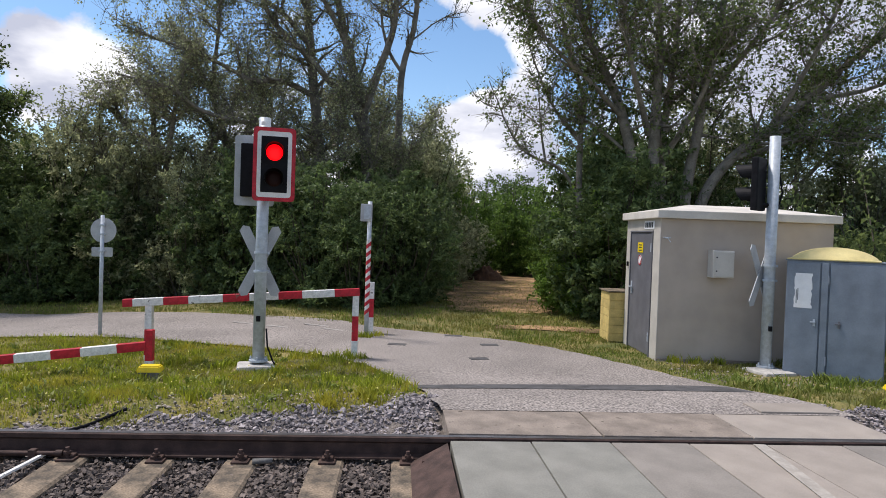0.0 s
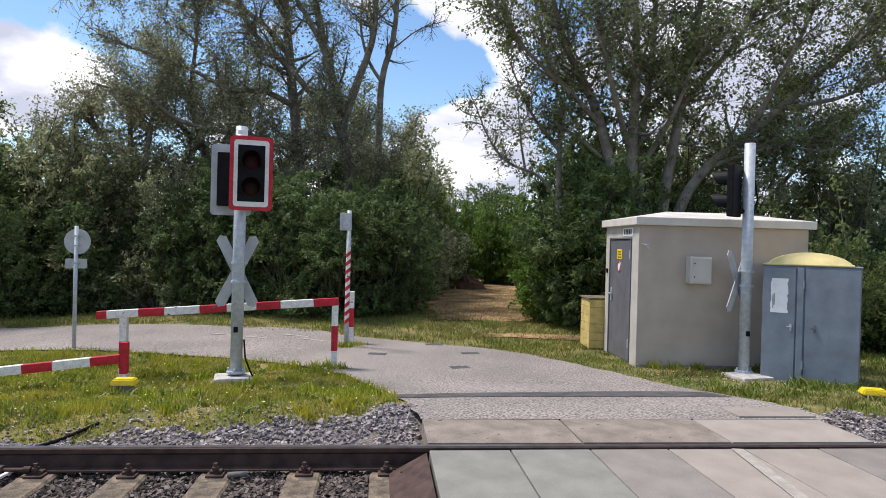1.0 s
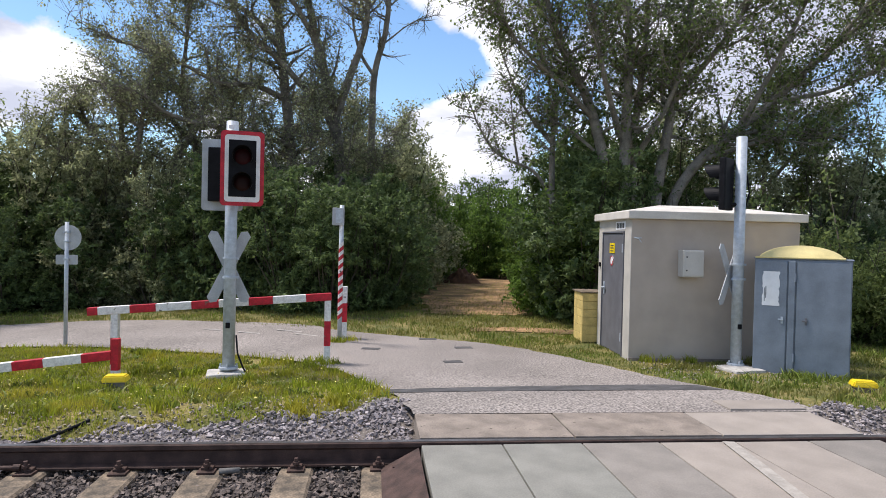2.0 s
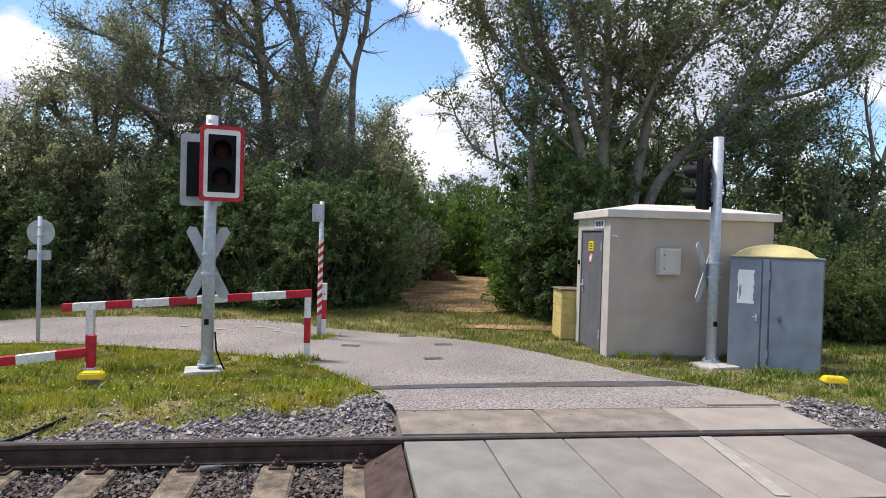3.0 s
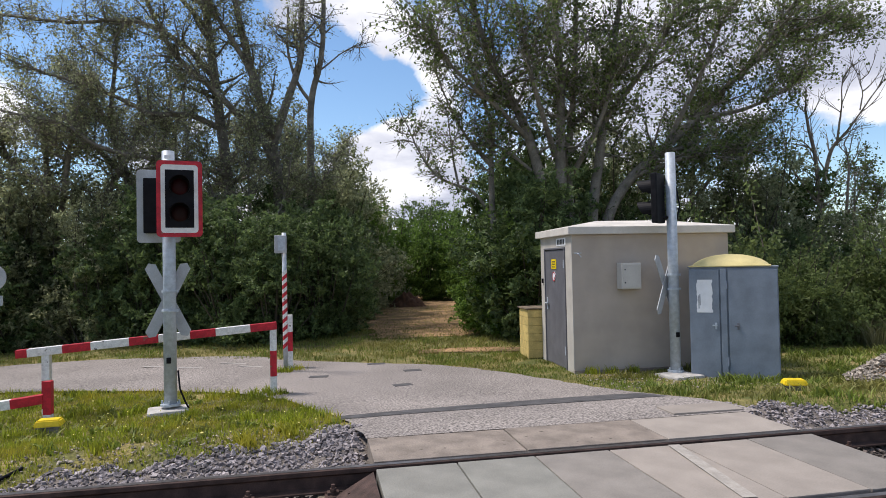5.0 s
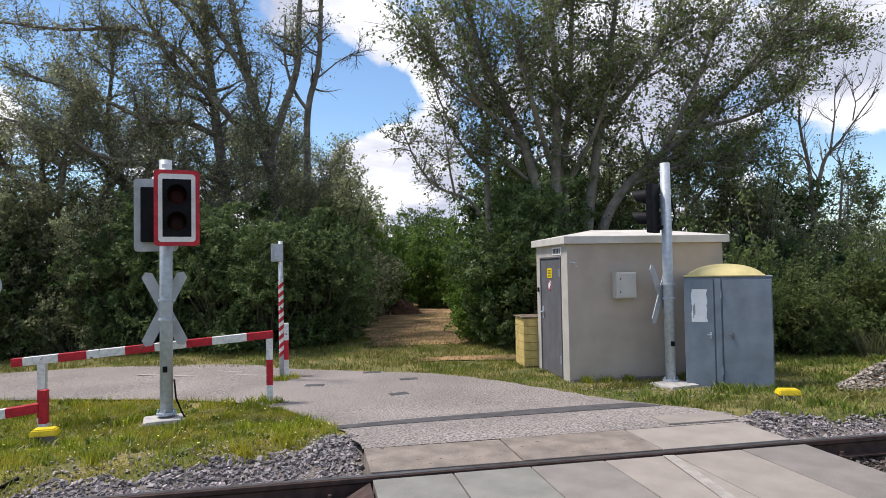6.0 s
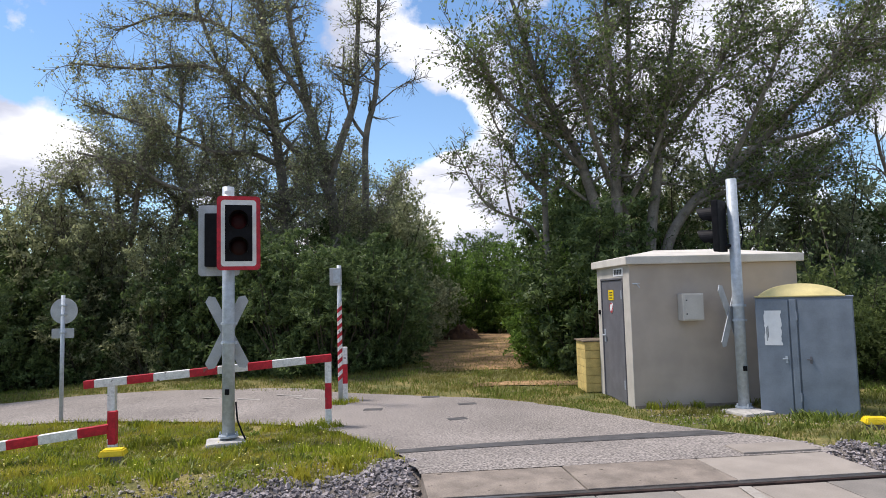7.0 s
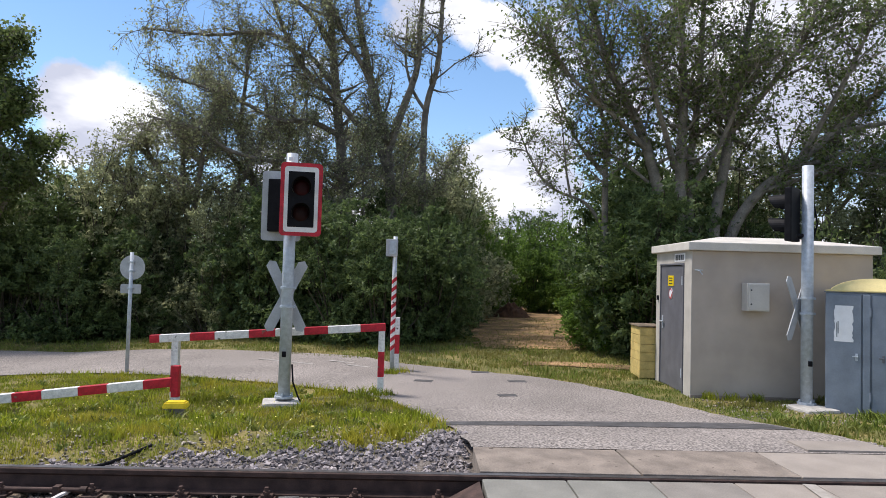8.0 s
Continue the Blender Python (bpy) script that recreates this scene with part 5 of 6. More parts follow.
tree(-12.3, 18.0, [
    ([(0, 0, 0), (0.1, 0, 3), (-0.1, 0, 6), (0.0, 0, 8.6)], 0.20, 0.05),
    ([(0.1, 0, 2.5), (0.9, 0, 4.2), (1.6, 0, 5.6)], 0.10, 0.03),
    ([(0, 0, 3.0), (-1.2, -0.5, 5.5), (-1.8, -0.6, 8.0)], 0.12, 0.04),
    ([(0, 0, 4.0), (0.8, -0.4, 5.8), (1.3, -0.5, 7.0)], 0.10, 0.03),
    ([(0, 0, 5.5), (0.5, -0.4, 7.0), (0.8, -0.5, 8.2)], 0.08, 0.03),
], 35, "leaf_mid", "bark", 0.10, "dark leafy tree at the edge of the thicket", reach=1.15, twigs=17, density=15, spread=0.20, start=0.35)

# thin growth among the grey stems
tree(-1.9, 19.2, [
    ([(0, 0, 0), (0.1, 0, 2.5), (0.0, 0, 4.6), (0.2, 0, 6.4)], 0.05, 0.012),
    ([(0, 0, 2.0), (0.9, 0, 3.6), (1.3, 0, 5.4)], 0.04, 0.012),
    ([(0, 0, 2.2), (-0.9, 0, 3.8), (-1.4, 0, 5.8)], 0.04, 0.012),
    ([(0.5, 0, 2.8), (1.8, 0.3, 4.0), (2.3, 0.4, 5.2)], 0.035, 0.010),
], 37, "leaf_olive", "bark", 0.07, "thin young tree with loose olive leaves among grey stems", reach=1.1, twigs=13, density=7, spread=0.17, start=0.3, bare=0.2)
tree(-4.6, 23.6, [
    ([(0, 0, 0), (0.1, 0, 4.0), (-0.2, 0, 6.5), (0.2, 0, 8.6)], 0.10, 0.03),
    ([(0.1, 0, 3.5), (1.6, 0, 5.6), (2.4, 0, 7.6)], 0.08, 0.02),
    ([(0.1, 0, 3.2), (-1.6, 0, 5.2), (-2.4, 0, 7.2)], 0.08, 0.02),
    ([(0.6, 0, 4.4), (2.6, 0, 5.4), (4.2, 0, 6.4)], 0.06, 0.02),
], 38, "leaf_olive", "bark", 0.085, "slender tree with a thin grey-green crown behind the stems", reach=1.7, twigs=13, density=7, spread=0.2, start=0.3, bare=0.2)
tree(-0.6, 23.8, [
    ([(0, 0, 0), (0.1, 0, 4.0), (-0.2, 0, 6.0), (-0.1, 0, 7.6)], 0.09, 0.03),
    ([(0.1, 0, 3.5), (1.1, 0, 5.0), (1.5, 0, 6.2)], 0.07, 0.02),
    ([(0.1, 0, 3.2), (-1.3, 0, 5.0), (-1.8, 0, 6.8)], 0.07, 0.02),
], 39, "leaf_olive", "bark", 0.085, "slender grey-green tree standing beside the path", reach=1.4, twigs=13, density=8, spread=0.2, start=0.3, bare=0.15)

# right group behind the hut
RY = 15.5
tree(6.2, RY, [
    ([(-0.40, 0, 0), (-0.42, 0, 2.6), (-0.62, 0, 4.1), (-1.04, 0, 5.5), (-1.73, -0.1, 6.7), (-2.1, -0.2, 7.6), (-2.6, -0.2, 9.4)], 0.18, 0.045),
    ([(-0.06, 0, 0), (-0.06, 0, 2.7), (-0.06, 0, 4.9), (-0.04, 0, 6.3), (-0.2, 0, 8.6), (-0.3, 0, 10.6)], 0.18, 0.045),
    ([(0.25, 0.3, 0), (0.30, 0.3, 2.9), (0.35, 0.4, 4.5), (0.6, 0.5, 6.4), (0.8, 0.6, 8.8), (1.0, 0.6, 10.6)], 0.14, 0.04),
    ([(-0.9, 0, 5.0), (-1.8, -0.4, 5.7), (-2.9, -0.6, 6.6), (-3.5, -0.7, 7.6)], 0.07, 0.03),
    ([(-0.2, 0, 4.6), (-1.0, -0.8, 6.2), (-1.5, -1.0, 8.2)], 0.08, 0.03),
    ([(0.3, 0.3, 4.0), (0.8, -0.6, 5.4), (1.2, -1.0, 7.2)], 0.08, 0.03),
    ([(-0.6, 0, 4.0), (-1.3, 0.3, 4.7), (-2.3, 0.4, 5.2)], 0.05, 0.02),
], 41, "leaf_mid", "bark_pale", 0.088, "tall multi-stemmed poplar with pale bark and a broad dark crown", reach=1.9, twigs=13, density=8, spread=0.16, start=0.40, bare=0.22)
tree(7.3, RY + 0.2, [
    ([(-0.3, 0, 0), (-0.25, 0, 2.8), (0.05, 0, 4.9), (0.22, 0, 6.4), (0.55, 0, 7.9), (0.9, 0, 10.4)], 0.17, 0.045),
    ([(-0.05, 0, 0), (0.1, 0, 2.6), (0.75, 0, 3.9), (1.8, 0, 4.8), (2.85, 0, 5.65), (4.2, 0, 6.8), (5.6, 0, 7.9), (7.5, 0, 8.9)], 0.165, 0.035),
    ([(1.0, 0, 4.1), (2.3, -0.5, 4.6), (3.9, -0.8, 5.0)], 0.07, 0.025),
    ([(1.9, 0, 4.9), (2.7, -0.4, 6.6), (3.6, -0.5, 8.6)], 0.08, 0.03),
    ([(0.2, 0, 5.6), (1.3, -0.6, 7.2), (2.2, -0.9, 9.0)], 0.09, 0.03),
    ([(2.85, 0, 5.65), (4.3, -0.4, 6.0), (5.8, -0.6, 6.9)], 0.07, 0.025),
    ([(4.2, 0, 6.8), (5.2, -0.3, 8.3), (6.2, -0.4, 9.6)], 0.07, 0.03),
    ([(5.6, 0, 7.9), (6.8, 0.2, 8.1), (8.2, 0.2, 8.5)], 0.05, 0.02),
], 42, "leaf_mid", "bark_pale", 0.088, "leaning poplar with a long arching limb and a dark crown", reach=1.9, twigs=14, density=9, spread=0.16, start=0.36, bare=0.20, side_bias=(0.08, 0, 0))
tree(4.5, RY + 0.6, [
    ([(0, 0, 0), (0.0, 0, 2.5), (-0.02, 0, 4.5), (0.0, 0, 5.5), (-0.55, 0, 7.0), (-0.9, 0, 8.6)], 0.10, 0.03),
    ([(0, 0, 3.0), (-0.5, 0, 3.7), (-1.4, 0, 4.1), (-2.0, 0, 4.9), (-2.4, 0, 5.8)], 0.05, 0.012),
    ([(-0.9, 0, 3.9), (-1.1, 0, 4.8), (-1.3, 0, 5.8)], 0.035, 0.010),
    ([(-0.02, 0, 4.4), (-0.9, 0, 5.4), (-1.6, 0, 6.8)], 0.05, 0.012),
], 43, "leaf_mid", "bark_pale", 0.075, "thin half-bare tree with pale twigs beside the path", reach=1.1, twigs=9, density=6, spread=0.18, start=0.35, bare=0.45)
tree(13.75, RY, [
    ([(0.0, 0, 0), (0.0, 0, 2.4), (-0.05, 0, 4.4), (-0.32, 0, 5.8), (-0.15, 0, 6.5)], 0.09, 0.015),
    ([(0.0, 0, 1.0), (-0.05, 0, 2.8), (0.33, 0, 4.7), (0.95, 0, 5.45), (2.05, 0, 6.85)], 0.09, 0.012),
    ([(0.7, 0, 0.8), (0.77, 0, 2.7), (0.94, 0, 4.4), (0.8, 0, 5.1)], 0.06, 0.012),
    ([(0.6, 0, 5.0), (0.75, 0, 5.9), (0.9, 0, 6.9)], 0.035, 0.010),
    ([(-0.1, 0, 3.4), (-0.9, 0, 4.4), (-1.1, 0, 5.4)], 0.04, 0.010),
    ([(1.4, 0, 6.0), (1.55, 0, 6.6), (1.5, 0, 7.2)], 0.02, 0.008),
], 44, "leaf_mid", "twig", 0.075, "bare-topped thin tree with dead upright limbs", reach=1.2, twigs=6, density=4, spread=0.2, start=0.3, bare=0.8, sprigs=1, wild=0.55, side_bias=(0, 0, 0.5))
tree(16.1, RY, [
    ([(0.0, 0, 0), (0.1, 0, 2.3), (1.2, 0, 3.25), (2.2, 0, 3.9), (3.1, 0, 4.6)], 0.065, 0.010),
    ([(1.5, 0, 3.5), (2.05, 0, 4.6), (2.2, 0, 5.4)], 0.035, 0.008),
    ([(2.2, 0, 3.9), (2.8, 0, 4.0), (3.3, 0, 4.2)], 0.02, 0.008),
], 45, "leaf_mid", "twig", 0.08, "small leaning dead tree at the end of the thicket", reach=1.2, twigs=6, density=4, spread=0.2, start=0.45, bare=0.97, sprigs=1, wild=0.5, side_bias=(0.3, 0, 0.3))
tree(15.2, RY + 0.6, [
    ([(0, 0, 0), (0.1, 0, 2.0), (0.3, 0, 3.4), (0.4, 0, 4.6)], 0.06, 0.012),
    ([(0.1, 0, 1.5), (1.3, 0, 2.4), (2.8, 0, 3.0)], 0.05, 0.012),
    ([(0.1, 0, 1.8), (0.8, 0, 3.0), (1.2, 0, 4.0)], 0.05, 0.012),
    ([(1.3, 0, 1.2), (2.6, 0, 1.9), (3.9, 0, 2.3)], 0.04, 0.012),
], 47, "leaf_mid", "twig", 0.075, "loose young tree with thin leafy shoots", reach=0.9, twigs=12, density=9, spread=0.16, start=0.3, bare=0.15)
tree(-5.4, 21.6, [
    ([(0, 0, 0), (-0.2, 0, 4), (-0.9, 0, 6.5), (-1.9, 0, 8.4)], 0.18, 0.04),
    ([(-0.5, 0, 5.0), (-1.6, -0.3, 6.2), (-2.8, -0.4, 7.2)], 0.10, 0.03),
    ([(-0.3, 0, 4.0), (0.6, 0.3, 6.0), (0.9, 0.4, 8.0)], 0.10, 0.03),
    ([(-0.9, 0, 6.5), (-0.6, -0.5, 8.0), (-0.5, -0.6, 9.4)], 0.08, 0.03),
], 36, "leaf_olive", "bark", 0.08, "leaning tree with a loose olive crown", reach=1.9, twigs=13, density=9, spread=0.22, start=0.3, bare=0.15, side_bias=(-0.12, 0, 0))
tree(10.4, 16.4, [
    ([(0, 0, 0), (0.1, 0, 2.2), (0.0, 0, 3.8), (0.2, 0, 5.4), (0.4, 0, 6.6)], 0.10, 0.03),
    ([(0.1, 0, 2.0), (0.9, 0, 3.2), (1.5, 0, 4.6)], 0.06, 0.02),
    ([(0.0, 0, 1.8), (-0.8, 0, 3.2), (-1.2, 0, 4.4)], 0.06, 0.02),
    ([(0.1, 0, 3.6), (1.3, 0, 4.9), (2.3, -0.2, 6.0)], 0.06, 0.02),
    ([(0.3, 0, 1.6), (1.8, 0, 2.8), (2.8, -0.1, 4.0)], 0.06, 0.02),
], 46, "leaf_mid", "bark", 0.085, "slender dark leafy tree standing in the thicket", reach=1.4, twigs=13, density=9, spread=0.18, start=0.3, bare=0.1)

# shrub kinds
kinds = [
    bush_thing(51, 1.7, 1.5, 4.2, 20000, 0.099, "leaf_dark", "dense dark green shrub at the edge of the wood", 34),
    bush_thing(52, 1.9, 1.6, 3.4, 19000, 0.099, "leaf_dark", "wide dark green shrub at the edge of the wood", 30, 10),
    bush_thing(53, 1.6, 1.5, 4.6, 18000, 0.088, "leaf_olive", "tall grey-green shrub with upright whips", 34, 30),
    bush_thing(54, 1.6, 1.5, 3.2, 18000, 0.088, "leaf_fresh", "bright green shrub beside the forest path", 28, 10),
    bush_thing(55, 1.7, 1.4, 1.9, 14000, 0.085, "leaf_mid", "low green shrub and tall weeds", 22, 18),
]
home = list(kinds)


def place(kind, x, y, s=1.0, sz=1.0):
    ob = kinds[kind]
    m = pose(x, y, float(ground(np.float64(x), np.float64(y))) - 0.04, 0, 0, random.uniform(0, 360))
    if home[kind] is not None:
        home[kind] = None
        ob.matrix_basis = m @ Matrix.Diagonal((s, s, s * sz, 1))
        return
    c = copy_thing(ob, m)
    c.scale = (s, s, s * sz)


def wall_of(line, step, options, hs, depth=0.5):
    pts = curve_points(line, 200)
    run = np.concatenate([[0], np.cumsum(np.linalg.norm(np.diff(pts, axis=0), axis=1))])
    s = 0.0
    while s < run[-1]:
        x, y = np.interp(s, run, pts[:, 0]), np.interp(s, run, pts[:, 1])
        place(random.choice(options), x + random.uniform(-0.3, 0.3), y + random.uniform(-depth, depth), random.uniform(*hs), random.uniform(0.9, 1.1))
        s += step * random.uniform(0.8, 1.2)


random.seed(11)
wall_of([(-22, 21), (-14, 19.6), (-9, 19.4), (-5.2, 18.9), (-2.4, 17.4)], 2.0, [0, 1, 2, 0], (0.95, 1.2))
wall_of([(-26, 25), (-18, 24.5), (-11, 23.8)], 2.4, [0, 2, 2], (1.3, 1.5))
wall_of([(-10, 23.6), (-7, 23.4), (-3, 22.8)], 2.2, [0, 2, 2], (1.1, 1.3))
wall_of([(-3.6, 20.6), (-1.8, 20.8), (-0.4, 21.2)], 1.5, [2, 0, 2], (1.0, 1.2), 0.2)
wall_of([(-2.2, 16.4), (-0.9, 15.9), (-0.25, 16.9), (-0.2, 18.8)], 1.35, [0, 1, 0], (0.8, 1.0), 0.2)
wall_of([(-0.3, 20.5), (0.1, 22.5), (0.4, 25)], 1.3, [0, 2, 3], (1.0, 1.2), 0.2)
wall_of([(0.1, 22.0), (0.6, 24.0), (0.9, 25.8)], 0.9, [2], (1.2, 1.35), 0.2)
wall_of([(0.6, 26), (1.4, 29.5), (3.3, 31.5), (5.8, 31.5), (8, 30)], 1.4, [3], (1.05, 1.3), 0.3)
wall_of([(6.2, 17.0), (7.1, 19.5), (8.3, 24), (8.8, 28)], 1.7, [1, 3, 0], (1.05, 1.3), 0.3)
wall_of([(-1, 36), (3, 38), (7, 37), (11, 35)], 2.4, [3, 0, 3], (1.4, 1.7), 0.5)
wall_of([(0.9, 27.5), (1.6, 30.5)], 1.5, [3], (1.3, 1.5), 0.2)
wall_of([(-14, 20.6), (-11.5, 20.5), (-9.6, 20.8)], 1.3, [0, 2], (1.2, 1.4), 0.2)
wall_of([(5.05, 14.7), (5.2, 16.0)], 1.0, [0, 3], (1.05, 1.15), 0.1)
wall_of([(5.6, 17.6), (7.4, 17.2), (9.2, 17.0)], 1.5, [0, 3, 2], (1.15, 1.3), 0.2)
wall_of([(6.6, 13.9), (8.2, 13.8)], 1.5, [1], (0.62, 0.72), 0.2)
wall_of([(9.4, 13.6), (11, 13.6), (12.8, 14)], 1.3, [1, 1, 0], (0.72, 0.84), 0.3)
wall_of([(8.8, 16.2), (10.2, 15.6), (11.6, 15.4)], 1.4, [0, 2], (0.95, 1.1), 0.2)
wall_of([(12.6, 15.2), (14.2, 15.4), (15.6, 15.2)], 1.3, [2], (0.6, 0.75), 0.2)
wall_of([(-10.2, 20.6), (-8.6, 20.2), (-7.2, 20.4)], 1.4, [2, 0], (1.0, 1.15), 0.2)
wall_of([(6.8, 20), (9, 19), (11.4, 18.2)], 1.9, [0, 2, 2], (1.0, 1.2), 0.4)
wall_of([(11.6, 16.6), (13.8, 16.2)], 1.5, [2, 0], (1.0, 1.1), 0.3)
wall_of([(8.6, 12.4), (10.5, 12.0), (13, 12.2), (16, 12.8)], 1.5, [4, 4, 4], (0.85, 1.1), 0.3)
wall_of([(13.5, 14.6), (18, 15.5), (24, 17)], 2.2, [4], (0.8, 1.0), 0.6)
wall_of([(23, 11), (27, 12.5), (31, 15)], 3.0, [4, 1], (0.75, 0.95), 0.4)

# far reed beds, standing as one uneven mass
def reed_bed():
    gx, gv = np.meshgrid(np.concatenate([np.arange(26, 60, 0.8), np.geomspace(60, 1500, 60)]), np.linspace(0, 1, 60))
    gy = 12 + 0.08 * gx + gv * (0.62 * gx)
    rise = smooth(0.0, 0.03, gv) * smooth(26, 28, gx)
    z = -0.25 + rise * (1.15 + 0.22 * wobble(gx * 0.9, gy * 0.8) + 0.1 * wobble(gx * 3.1, gy * 2.7))
    nx = gx.shape[1]
    i = (np.arange(59)[:, None] * nx + np.arange(nx - 1)[None]).ravel()
    me = np_mesh("reed_bed", np.stack([gx, gy, z], -1).reshape(-1, 3), np.stack([i, i + 1, i + nx + 1, i + nx], 1))
    tagged(link("reed_bed", me, "field"), "green reed beds stretching to the horizon", "reeds", "", "structure")


reed_bed()
wall_of([(60, 34), (66, 36), (73, 37)], 3.2, [0, 2], (0.8, 1.1), 0.8)
wall_of([(0.9, 26.4), (1.5, 27.6), (2.0, 29.0)], 0.9, [2], (1.1, 1.25), 0.1)

# distance
bm = bmesh.new()
prev = None
for i in range(60):
    a = radians(-30 - 0.9 * i)
    R = 1900.0
    h = 24 + 6 * math.sin(i * 0.33) + 3 * math.sin(i * 0.9)
    x, y = -R * math.sin(a), R * math.cos(a)
    cur = [bm.verts.new((x, y, -2)), bm.verts.new((x * 1.04, y * 1.04, h)), bm.verts.new((x * 1.2, y * 1.2, -2))]
    if prev:
        bm.faces.new((prev[0], cur[0], cur[1], prev[1]))
        bm.faces.new((prev[1], cur[1], cur[2], prev[2]))
    prev = cur
tagged(part("backdrop", bm, "hill", None, "", True), "low wooded ridge on the horizon, coloured blue for haze", "hill", "", "structure")


# earth mound at the end of the path
def mound():
    rng = np.random.default_rng(61)
    x, y = 3.7, 27.0
    gx, gy = np.meshgrid(np.linspace(-1.4, 1.4, 36), np.linspace(-1.0, 1.0, 28))
    r = np.sqrt((gx / 1.35) ** 2 + (gy / 0.95) ** 2)
    z = 0.75 * np.clip(1 - r ** 1.4, -0.05, 1) * (1 + 0.25 * np.sin(gx * 6) * np.sin(gy * 7)) + rng.normal(0, 0.035, gx.shape)
    i = (np.arange(27)[:, None] * 36 + np.arange(35)[None]).ravel()
    me = np_mesh("earth_mound", np.stack([gx, gy, z], -1).reshape(-1, 3), np.stack([i, i + 1, i + 37, i + 36], 1))
    ob = tagged(link("earth_mound", me, "earth"), "reddish brown mound of earth and roots on the path", "earth mound")
    ob.matrix_basis = pose(x, y, float(ground(np.float64(x), np.float64(y))) - 0.02) @ Matrix.Diagonal((0.62, 0.62, 0.8, 1))


mound()


# sandy turnout beside the hut
ribbon("sandy_strip", [(1.9, 12.75), (2.6, 12.75), (3.3, 12.6), (4.0, 12.35), (5.2, 12.0)], [(2.0, 13.15), (2.7, 13.3), (3.4, 13.25), (4.1, 13.0), (5.2, 12.8)],
       0.012, "straw", "bare sandy strip beside the hut", "path", n=40, k=6, ragged=0.12)


# ---- grass ----
def blades(name, x, y, hgt, wid, mat, label, seed, lean=0.45):
    rng = np.random.default_rng(seed)
    n = len(x)
    z = terrain(x, y) - 0.005
    a = rng.uniform(0, 2 * np.pi, n)
    hx, hy = np.cos(a) * wid / 2, np.sin(a) * wid / 2
    b = rng.uniform(0, 2 * np.pi, n)
    l = hgt * rng.uniform(0.1, lean + 0.2, n)
    lx, ly = np.cos(b) * l, np.sin(b) * l
    p = np.stack([x, y, z], 1)
    s = np.stack([hx, hy, 0 * hx], 1)
    mid = p + np.stack([lx * 0.35, ly * 0.35, hgt * 0.6], 1)
    tip = p + np.stack([lx, ly, hgt * rng.uniform(0.8, 1.0, n)], 1)
    verts = np.stack([p - s, p + s, mid + s * 0.7, tip, mid - s * 0.7], 1).reshape(-1, 3)
    i = np.arange(n)[:, None] * 5
    f = np.concatenate([i + np.array([[0, 1, 2]]), i + np.array([[0, 2, 4]]), i + np.array([[4, 2, 3]])])
    return tagged(link(name, np_mesh(name, verts, f), mat), label, "grass", "", "stuff")


INNER = curve_points([(0.40, 6.02), (0.24, 7.0), (0.0, 7.9), (-0.5, 9.0), (-1.77, 10.0), (-3.48, 10.85), (-4.9, 11.4), (-7.3, 12.0), (-12, 13.0)], 80)


def inner_edge(y):
    """x of the road's inner edge at a depth y."""
    return np.interp(y, INNER[:, 1], INNER[:, 0])


def lawn(seed, n, x0, x1, y0, y1, keep, patch=0.35):
    rng = np.random.default_rng(seed)
    x, y = rng.uniform(x0, x1, n), rng.uniform(y0, y1, n)
    dens = 0.45 + 0.75 * wobble(x * 1.3, y * 1.5) + 0.6 * wobble(x * 4.2, y * 3.7)
    ok = keep(x, y) & (rng.uniform(0, 1, n) < np.clip(dens + patch, 0.04, 1))
    return x[ok], y[ok], rng


footing_clear = lambda x, y: ((np.abs(x + 1.9) > 0.27) | (np.abs(y - 8.76) > 0.25)) & ((np.abs(x - 5.50) > 0.40) | (np.abs(y - 9.02) > 0.42))
left_keep = lambda x, y: (x < inner_edge(y) - 0.02) & (y > grass_edge(x) - 0.05) & footing_clear(x, y)
x, y, rng = lawn(71, 120000, -8.5, 0.35, 5.3, 11.9, left_keep)
h = rng.uniform(0.02, 0.065, len(x)) * (1 + 0.7 * np.clip(wobble(x * 0.8, y * 0.9), 0, 1)) * (1 + 0.8 * smooth(0.5, 0.05, inner_edge(y) - x))
blades("grass", x, y, h, rng.uniform(0.006, 0.013, len(x)), "blade", "short bright green verge grass", 72)
x, y, rng = lawn(73, 50000, -8.5, 0.35, 5.3, 11.9, left_keep, 0.1)
blades("grass", x, y, rng.uniform(0.03, 0.08, len(x)), rng.uniform(0.005, 0.01, len(x)), "blade_dry", "dry yellowish grass and moss on the verge", 74, 0.8)


def right_keep(x, y):
    outer = np.interp(y, [6.0, 7.1, 8.44, 9.39, 10.4, 11.25, 11.8, 12.6, 15, 21.6], [4.55, 4.35, 3.95, 3.45, 2.85, 2.05, 1.0, -0.4, -4.7, -29.9])
    hut = (x > 4.05) & (x < 7.1) & (y > 9.7) & (y < 11.5)
    way = (x > 1.5) & (x < 4.4) & (y > 15.9)
    sandy = (x > 2.3) & (y > 12.55) & (y < 13.35)
    return (x > outer) & (y > grass_edge(x) + 0.0) & footing_clear(x, y) & ~hut & ~((way | sandy) & (np.random.default_rng(5).uniform(size=x.shape) < 0.84))


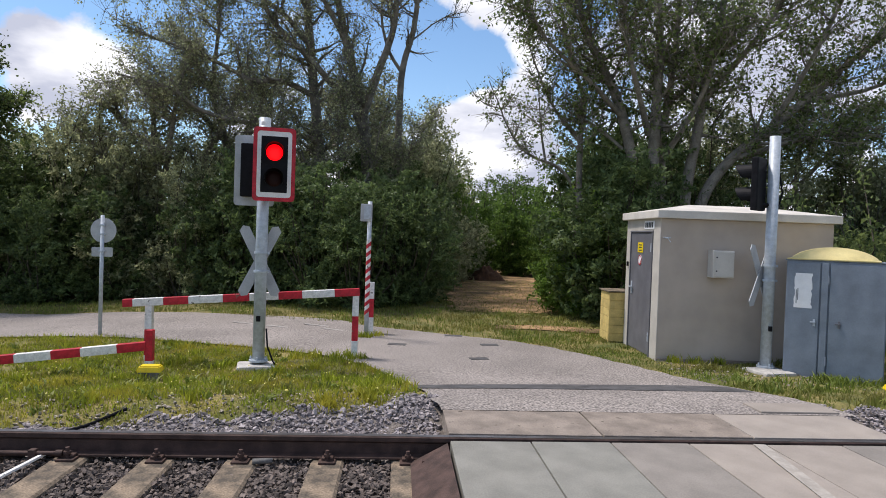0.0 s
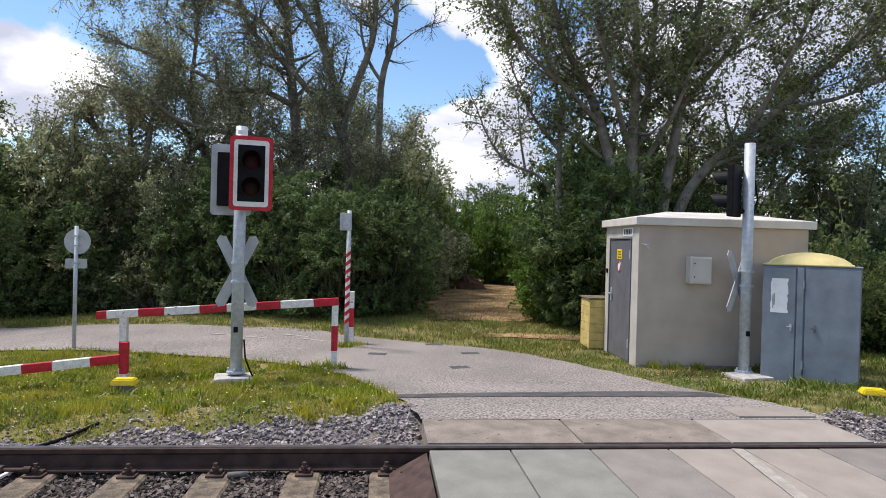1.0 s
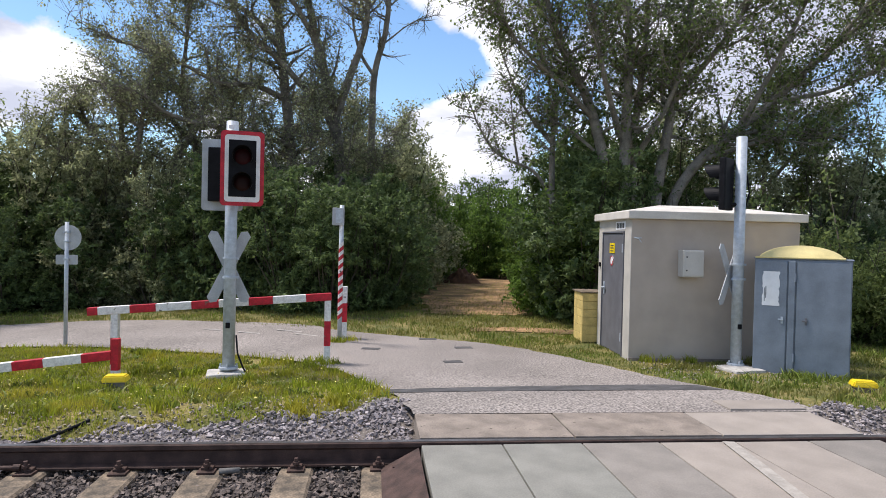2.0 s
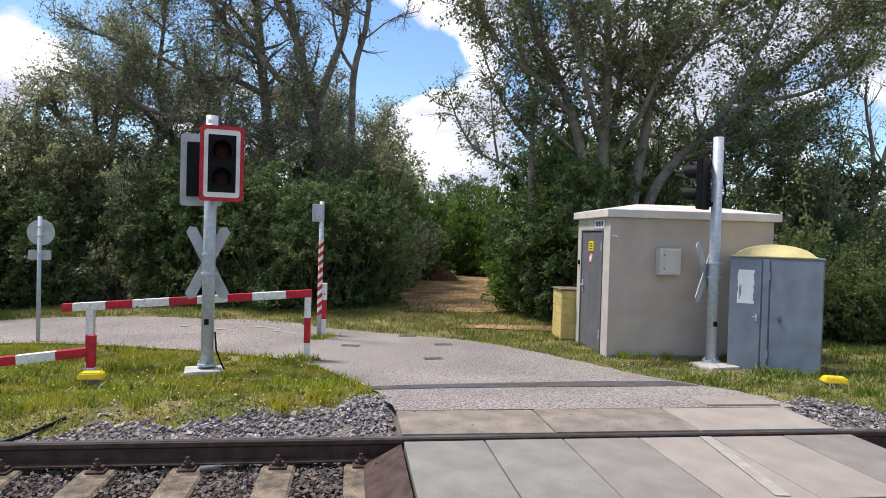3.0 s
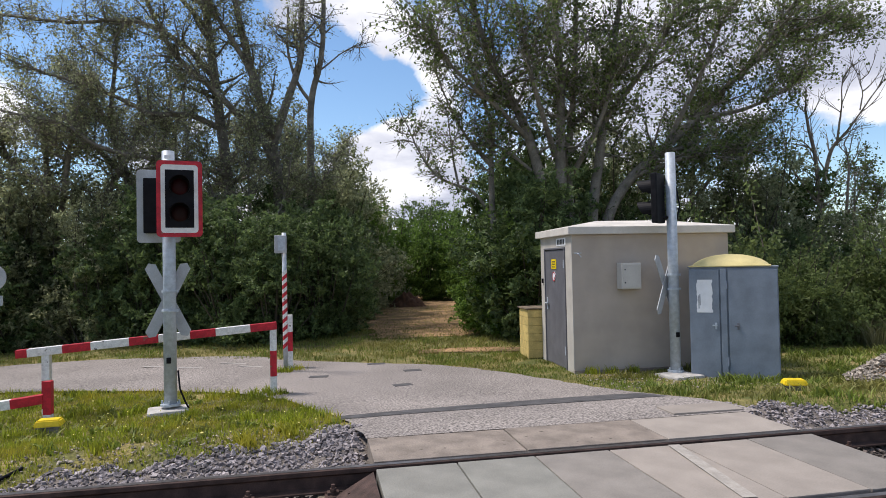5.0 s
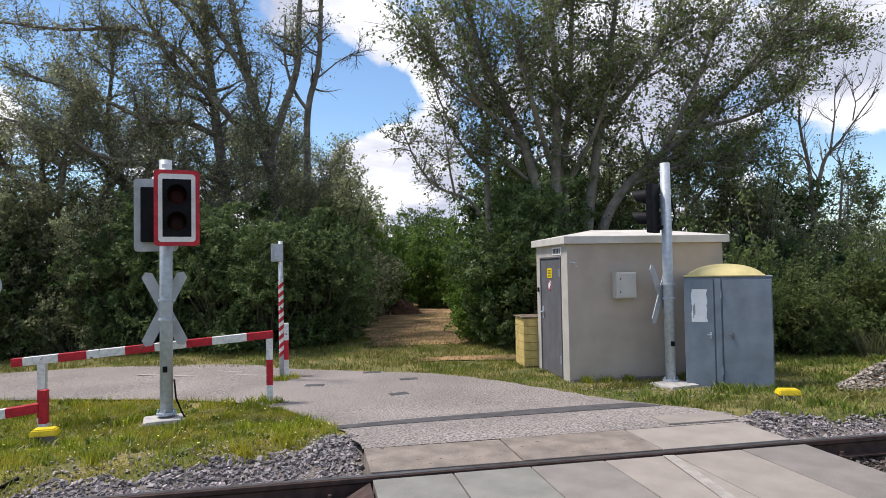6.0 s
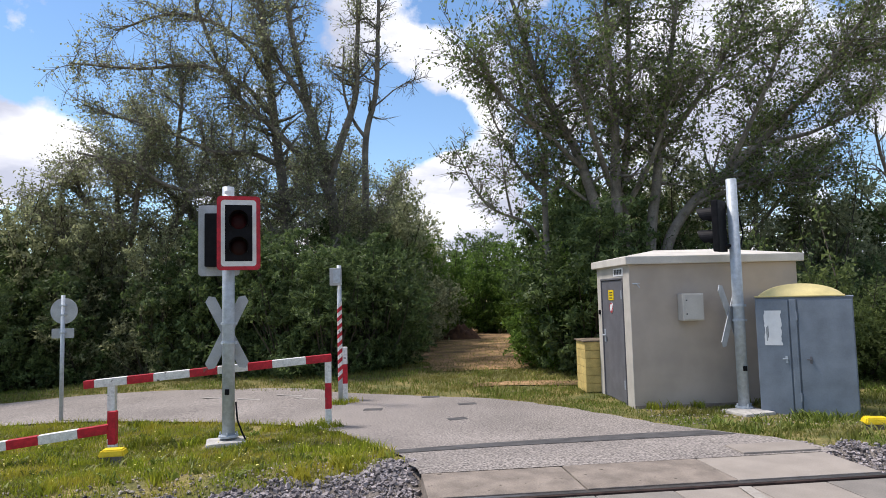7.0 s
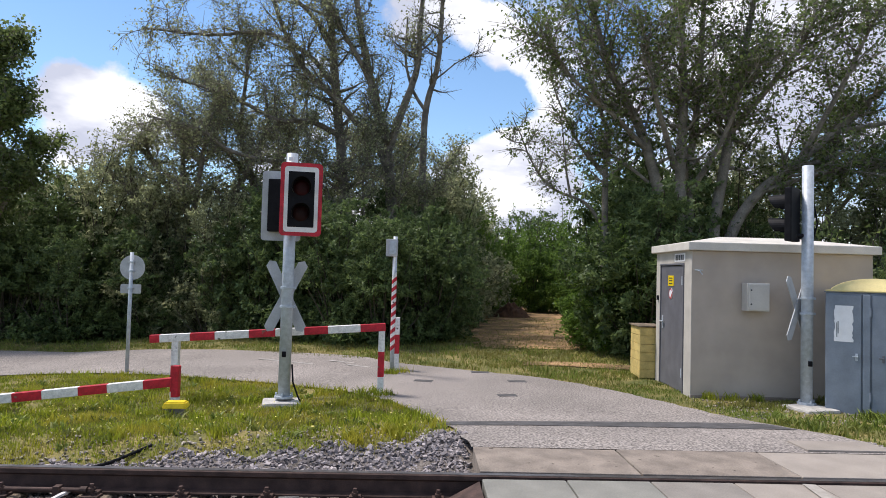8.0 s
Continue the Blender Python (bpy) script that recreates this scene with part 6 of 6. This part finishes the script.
x, y, rng = lawn(75, 120000, 2.0, 15.0, 5.95, 12.5, right_keep, 0.12)
blades("grass", x, y, rng.uniform(0.02, 0.065, len(x)), rng.uniform(0.006, 0.014, len(x)), "weed_and_shade", "green weedy grass round the hut and heaps", 76)
x, y, rng = lawn(77, 45000, -13.0, 6.0, 10.2, 18.0, right_keep, 0.2)
blades("grass", x, y, rng.uniform(0.03, 0.10, len(x)), rng.uniform(0.008, 0.018, len(x)), "blade_dry", "dry grass along the wood's edge", 78, 0.8)
# darker leaf colour here stands in for the shade along the trees
x, y, rng = lawn(79, 75000, -16.0, 6.0, 11.2, 19.0, right_keep, 0.1)
blades("grass", x, y, rng.uniform(0.03, 0.12, len(x)), rng.uniform(0.008, 0.018, len(x)), "weed_and_shade", "green grass along the wood's edge, coloured darker for shade", 80)
rng = np.random.default_rng(81)
n = 9000
y = rng.uniform(12.4, 27, n)
x = rng.uniform(1.3, 4.4, n) + 0.11 * np.clip(y - 16, 0, 20)
blades("straw_litter", x, y, rng.uniform(0.02, 0.08, n), rng.uniform(0.01, 0.03, n), "blade_dry", "straw and wood chips littered over the path", 82, 2.5)

rng = np.random.default_rng(83)
cx = np.concatenate([rng.uniform(-7, 0.1, 70), [-0.65, -0.5, -0.75, -0.5, -0.35, -0.6, -1.2, -0.9, 4.6, 5.0, 4.3]])
cy = np.concatenate([rng.uniform(6.3, 10.6, 70), [9.3, 9.35, 9.5, 11.3, 11.45, 11.25, 9.5, 9.4, 9.6, 9.62, 9.66]])
ok = left_keep(cx, cy) | (np.arange(len(cx)) >= 70)
cx, cy = cx[ok], cy[ok]
x = np.repeat(cx, 70) + rng.normal(0, 0.055, 70 * len(cx)); y = np.repeat(cy, 70) + rng.normal(0, 0.055, 70 * len(cx))
blades("grass_tuft", x, y, rng.uniform(0.05, 0.17, len(x)), rng.uniform(0.009, 0.02, len(x)), "blade", "taller grass tufts and weeds at the posts", 84, 0.6)
wx, wy = rng.uniform(4.3, 13.0, 230), rng.uniform(6.1, 11.0, 230)
ok = right_keep(wx, wy)
wx, wy = wx[ok], wy[ok]
x = np.repeat(wx, 45) + rng.normal(0, 0.09, 45 * len(wx)); y = np.repeat(wy, 45) + rng.normal(0, 0.09, 45 * len(wx))
ok = right_keep(x, y)
x, y = x[ok], y[ok]
blades("weed_tuft", x, y, rng.uniform(0.04, 0.16, len(x)), rng.uniform(0.012, 0.03, len(x)), "weed_and_shade", "leafy weeds on the verge by the cabinet and heaps", 90, 1.1)
rx, ry = rng.uniform(-7, 0.2, 260), rng.uniform(6.2, 10.8, 260)
ok = left_keep(rx, ry)
rx, ry = rx[ok], ry[ok]
x = np.repeat(rx, 14) + rng.normal(0, 0.03, 14 * len(rx)); y = np.repeat(ry, 14) + rng.normal(0, 0.03, 14 * len(rx))
blades("weed_rosette", x, y, rng.uniform(0.03, 0.10, len(x)), rng.uniform(0.02, 0.045, len(x)), "weed_and_shade", "broad-leaved weeds scattered in the verge grass", 91, 1.5)
n = 260
x, y = rng.uniform(-6, 0.2, n), rng.uniform(6.2, 9.6, n)
ok = left_keep(x, y)
x, y = x[ok], y[ok]
stones("wild_flowers", np.stack([x, y, terrain(x, y) + rng.uniform(0.05, 0.11, len(x))], 1), rng.uniform(0.006, 0.014, len(x)), "flower", "tiny pale yellow flowers in the grass", "flowers", 85)

rng = np.random.default_rng(87)
n = 150000
x, y = 10.5 + 80 * rng.uniform(0, 1, n) ** 1.6, 10.6 + 60 * rng.uniform(0, 1, n) ** 1.3
ok = (y > 10.4 + 0.6 * np.sin(x * 1.7) + 0.05 * (x - 10)) & (y < 12 + 0.75 * (x - 9))
x, y = x[ok], y[ok]
blades("reed", x, y, rng.uniform(0.35, 1.2, len(x)) * (0.55 + 0.45 * smooth(10.5, 16.0, x)), rng.uniform(0.010, 0.024, len(x)) * (1 + 0.03 * x), "reed", "tall green reeds and weeds on the open field", 88, 0.5)


# ---- movement ----
def motions():
    """The red lamp goes dark: its glowing insert draws back behind the lens."""
    seat = pose(0.178, -0.215, 2.64, 0, 0, 11)
    shown, back = seat @ pose(0, -0.018, 0.155), seat @ pose(0, 0.05, 0.155)
    walk(red_lamp, [(0.0, shown), (0.87, shown), (0.93, back), (8.0, back)])


motions()
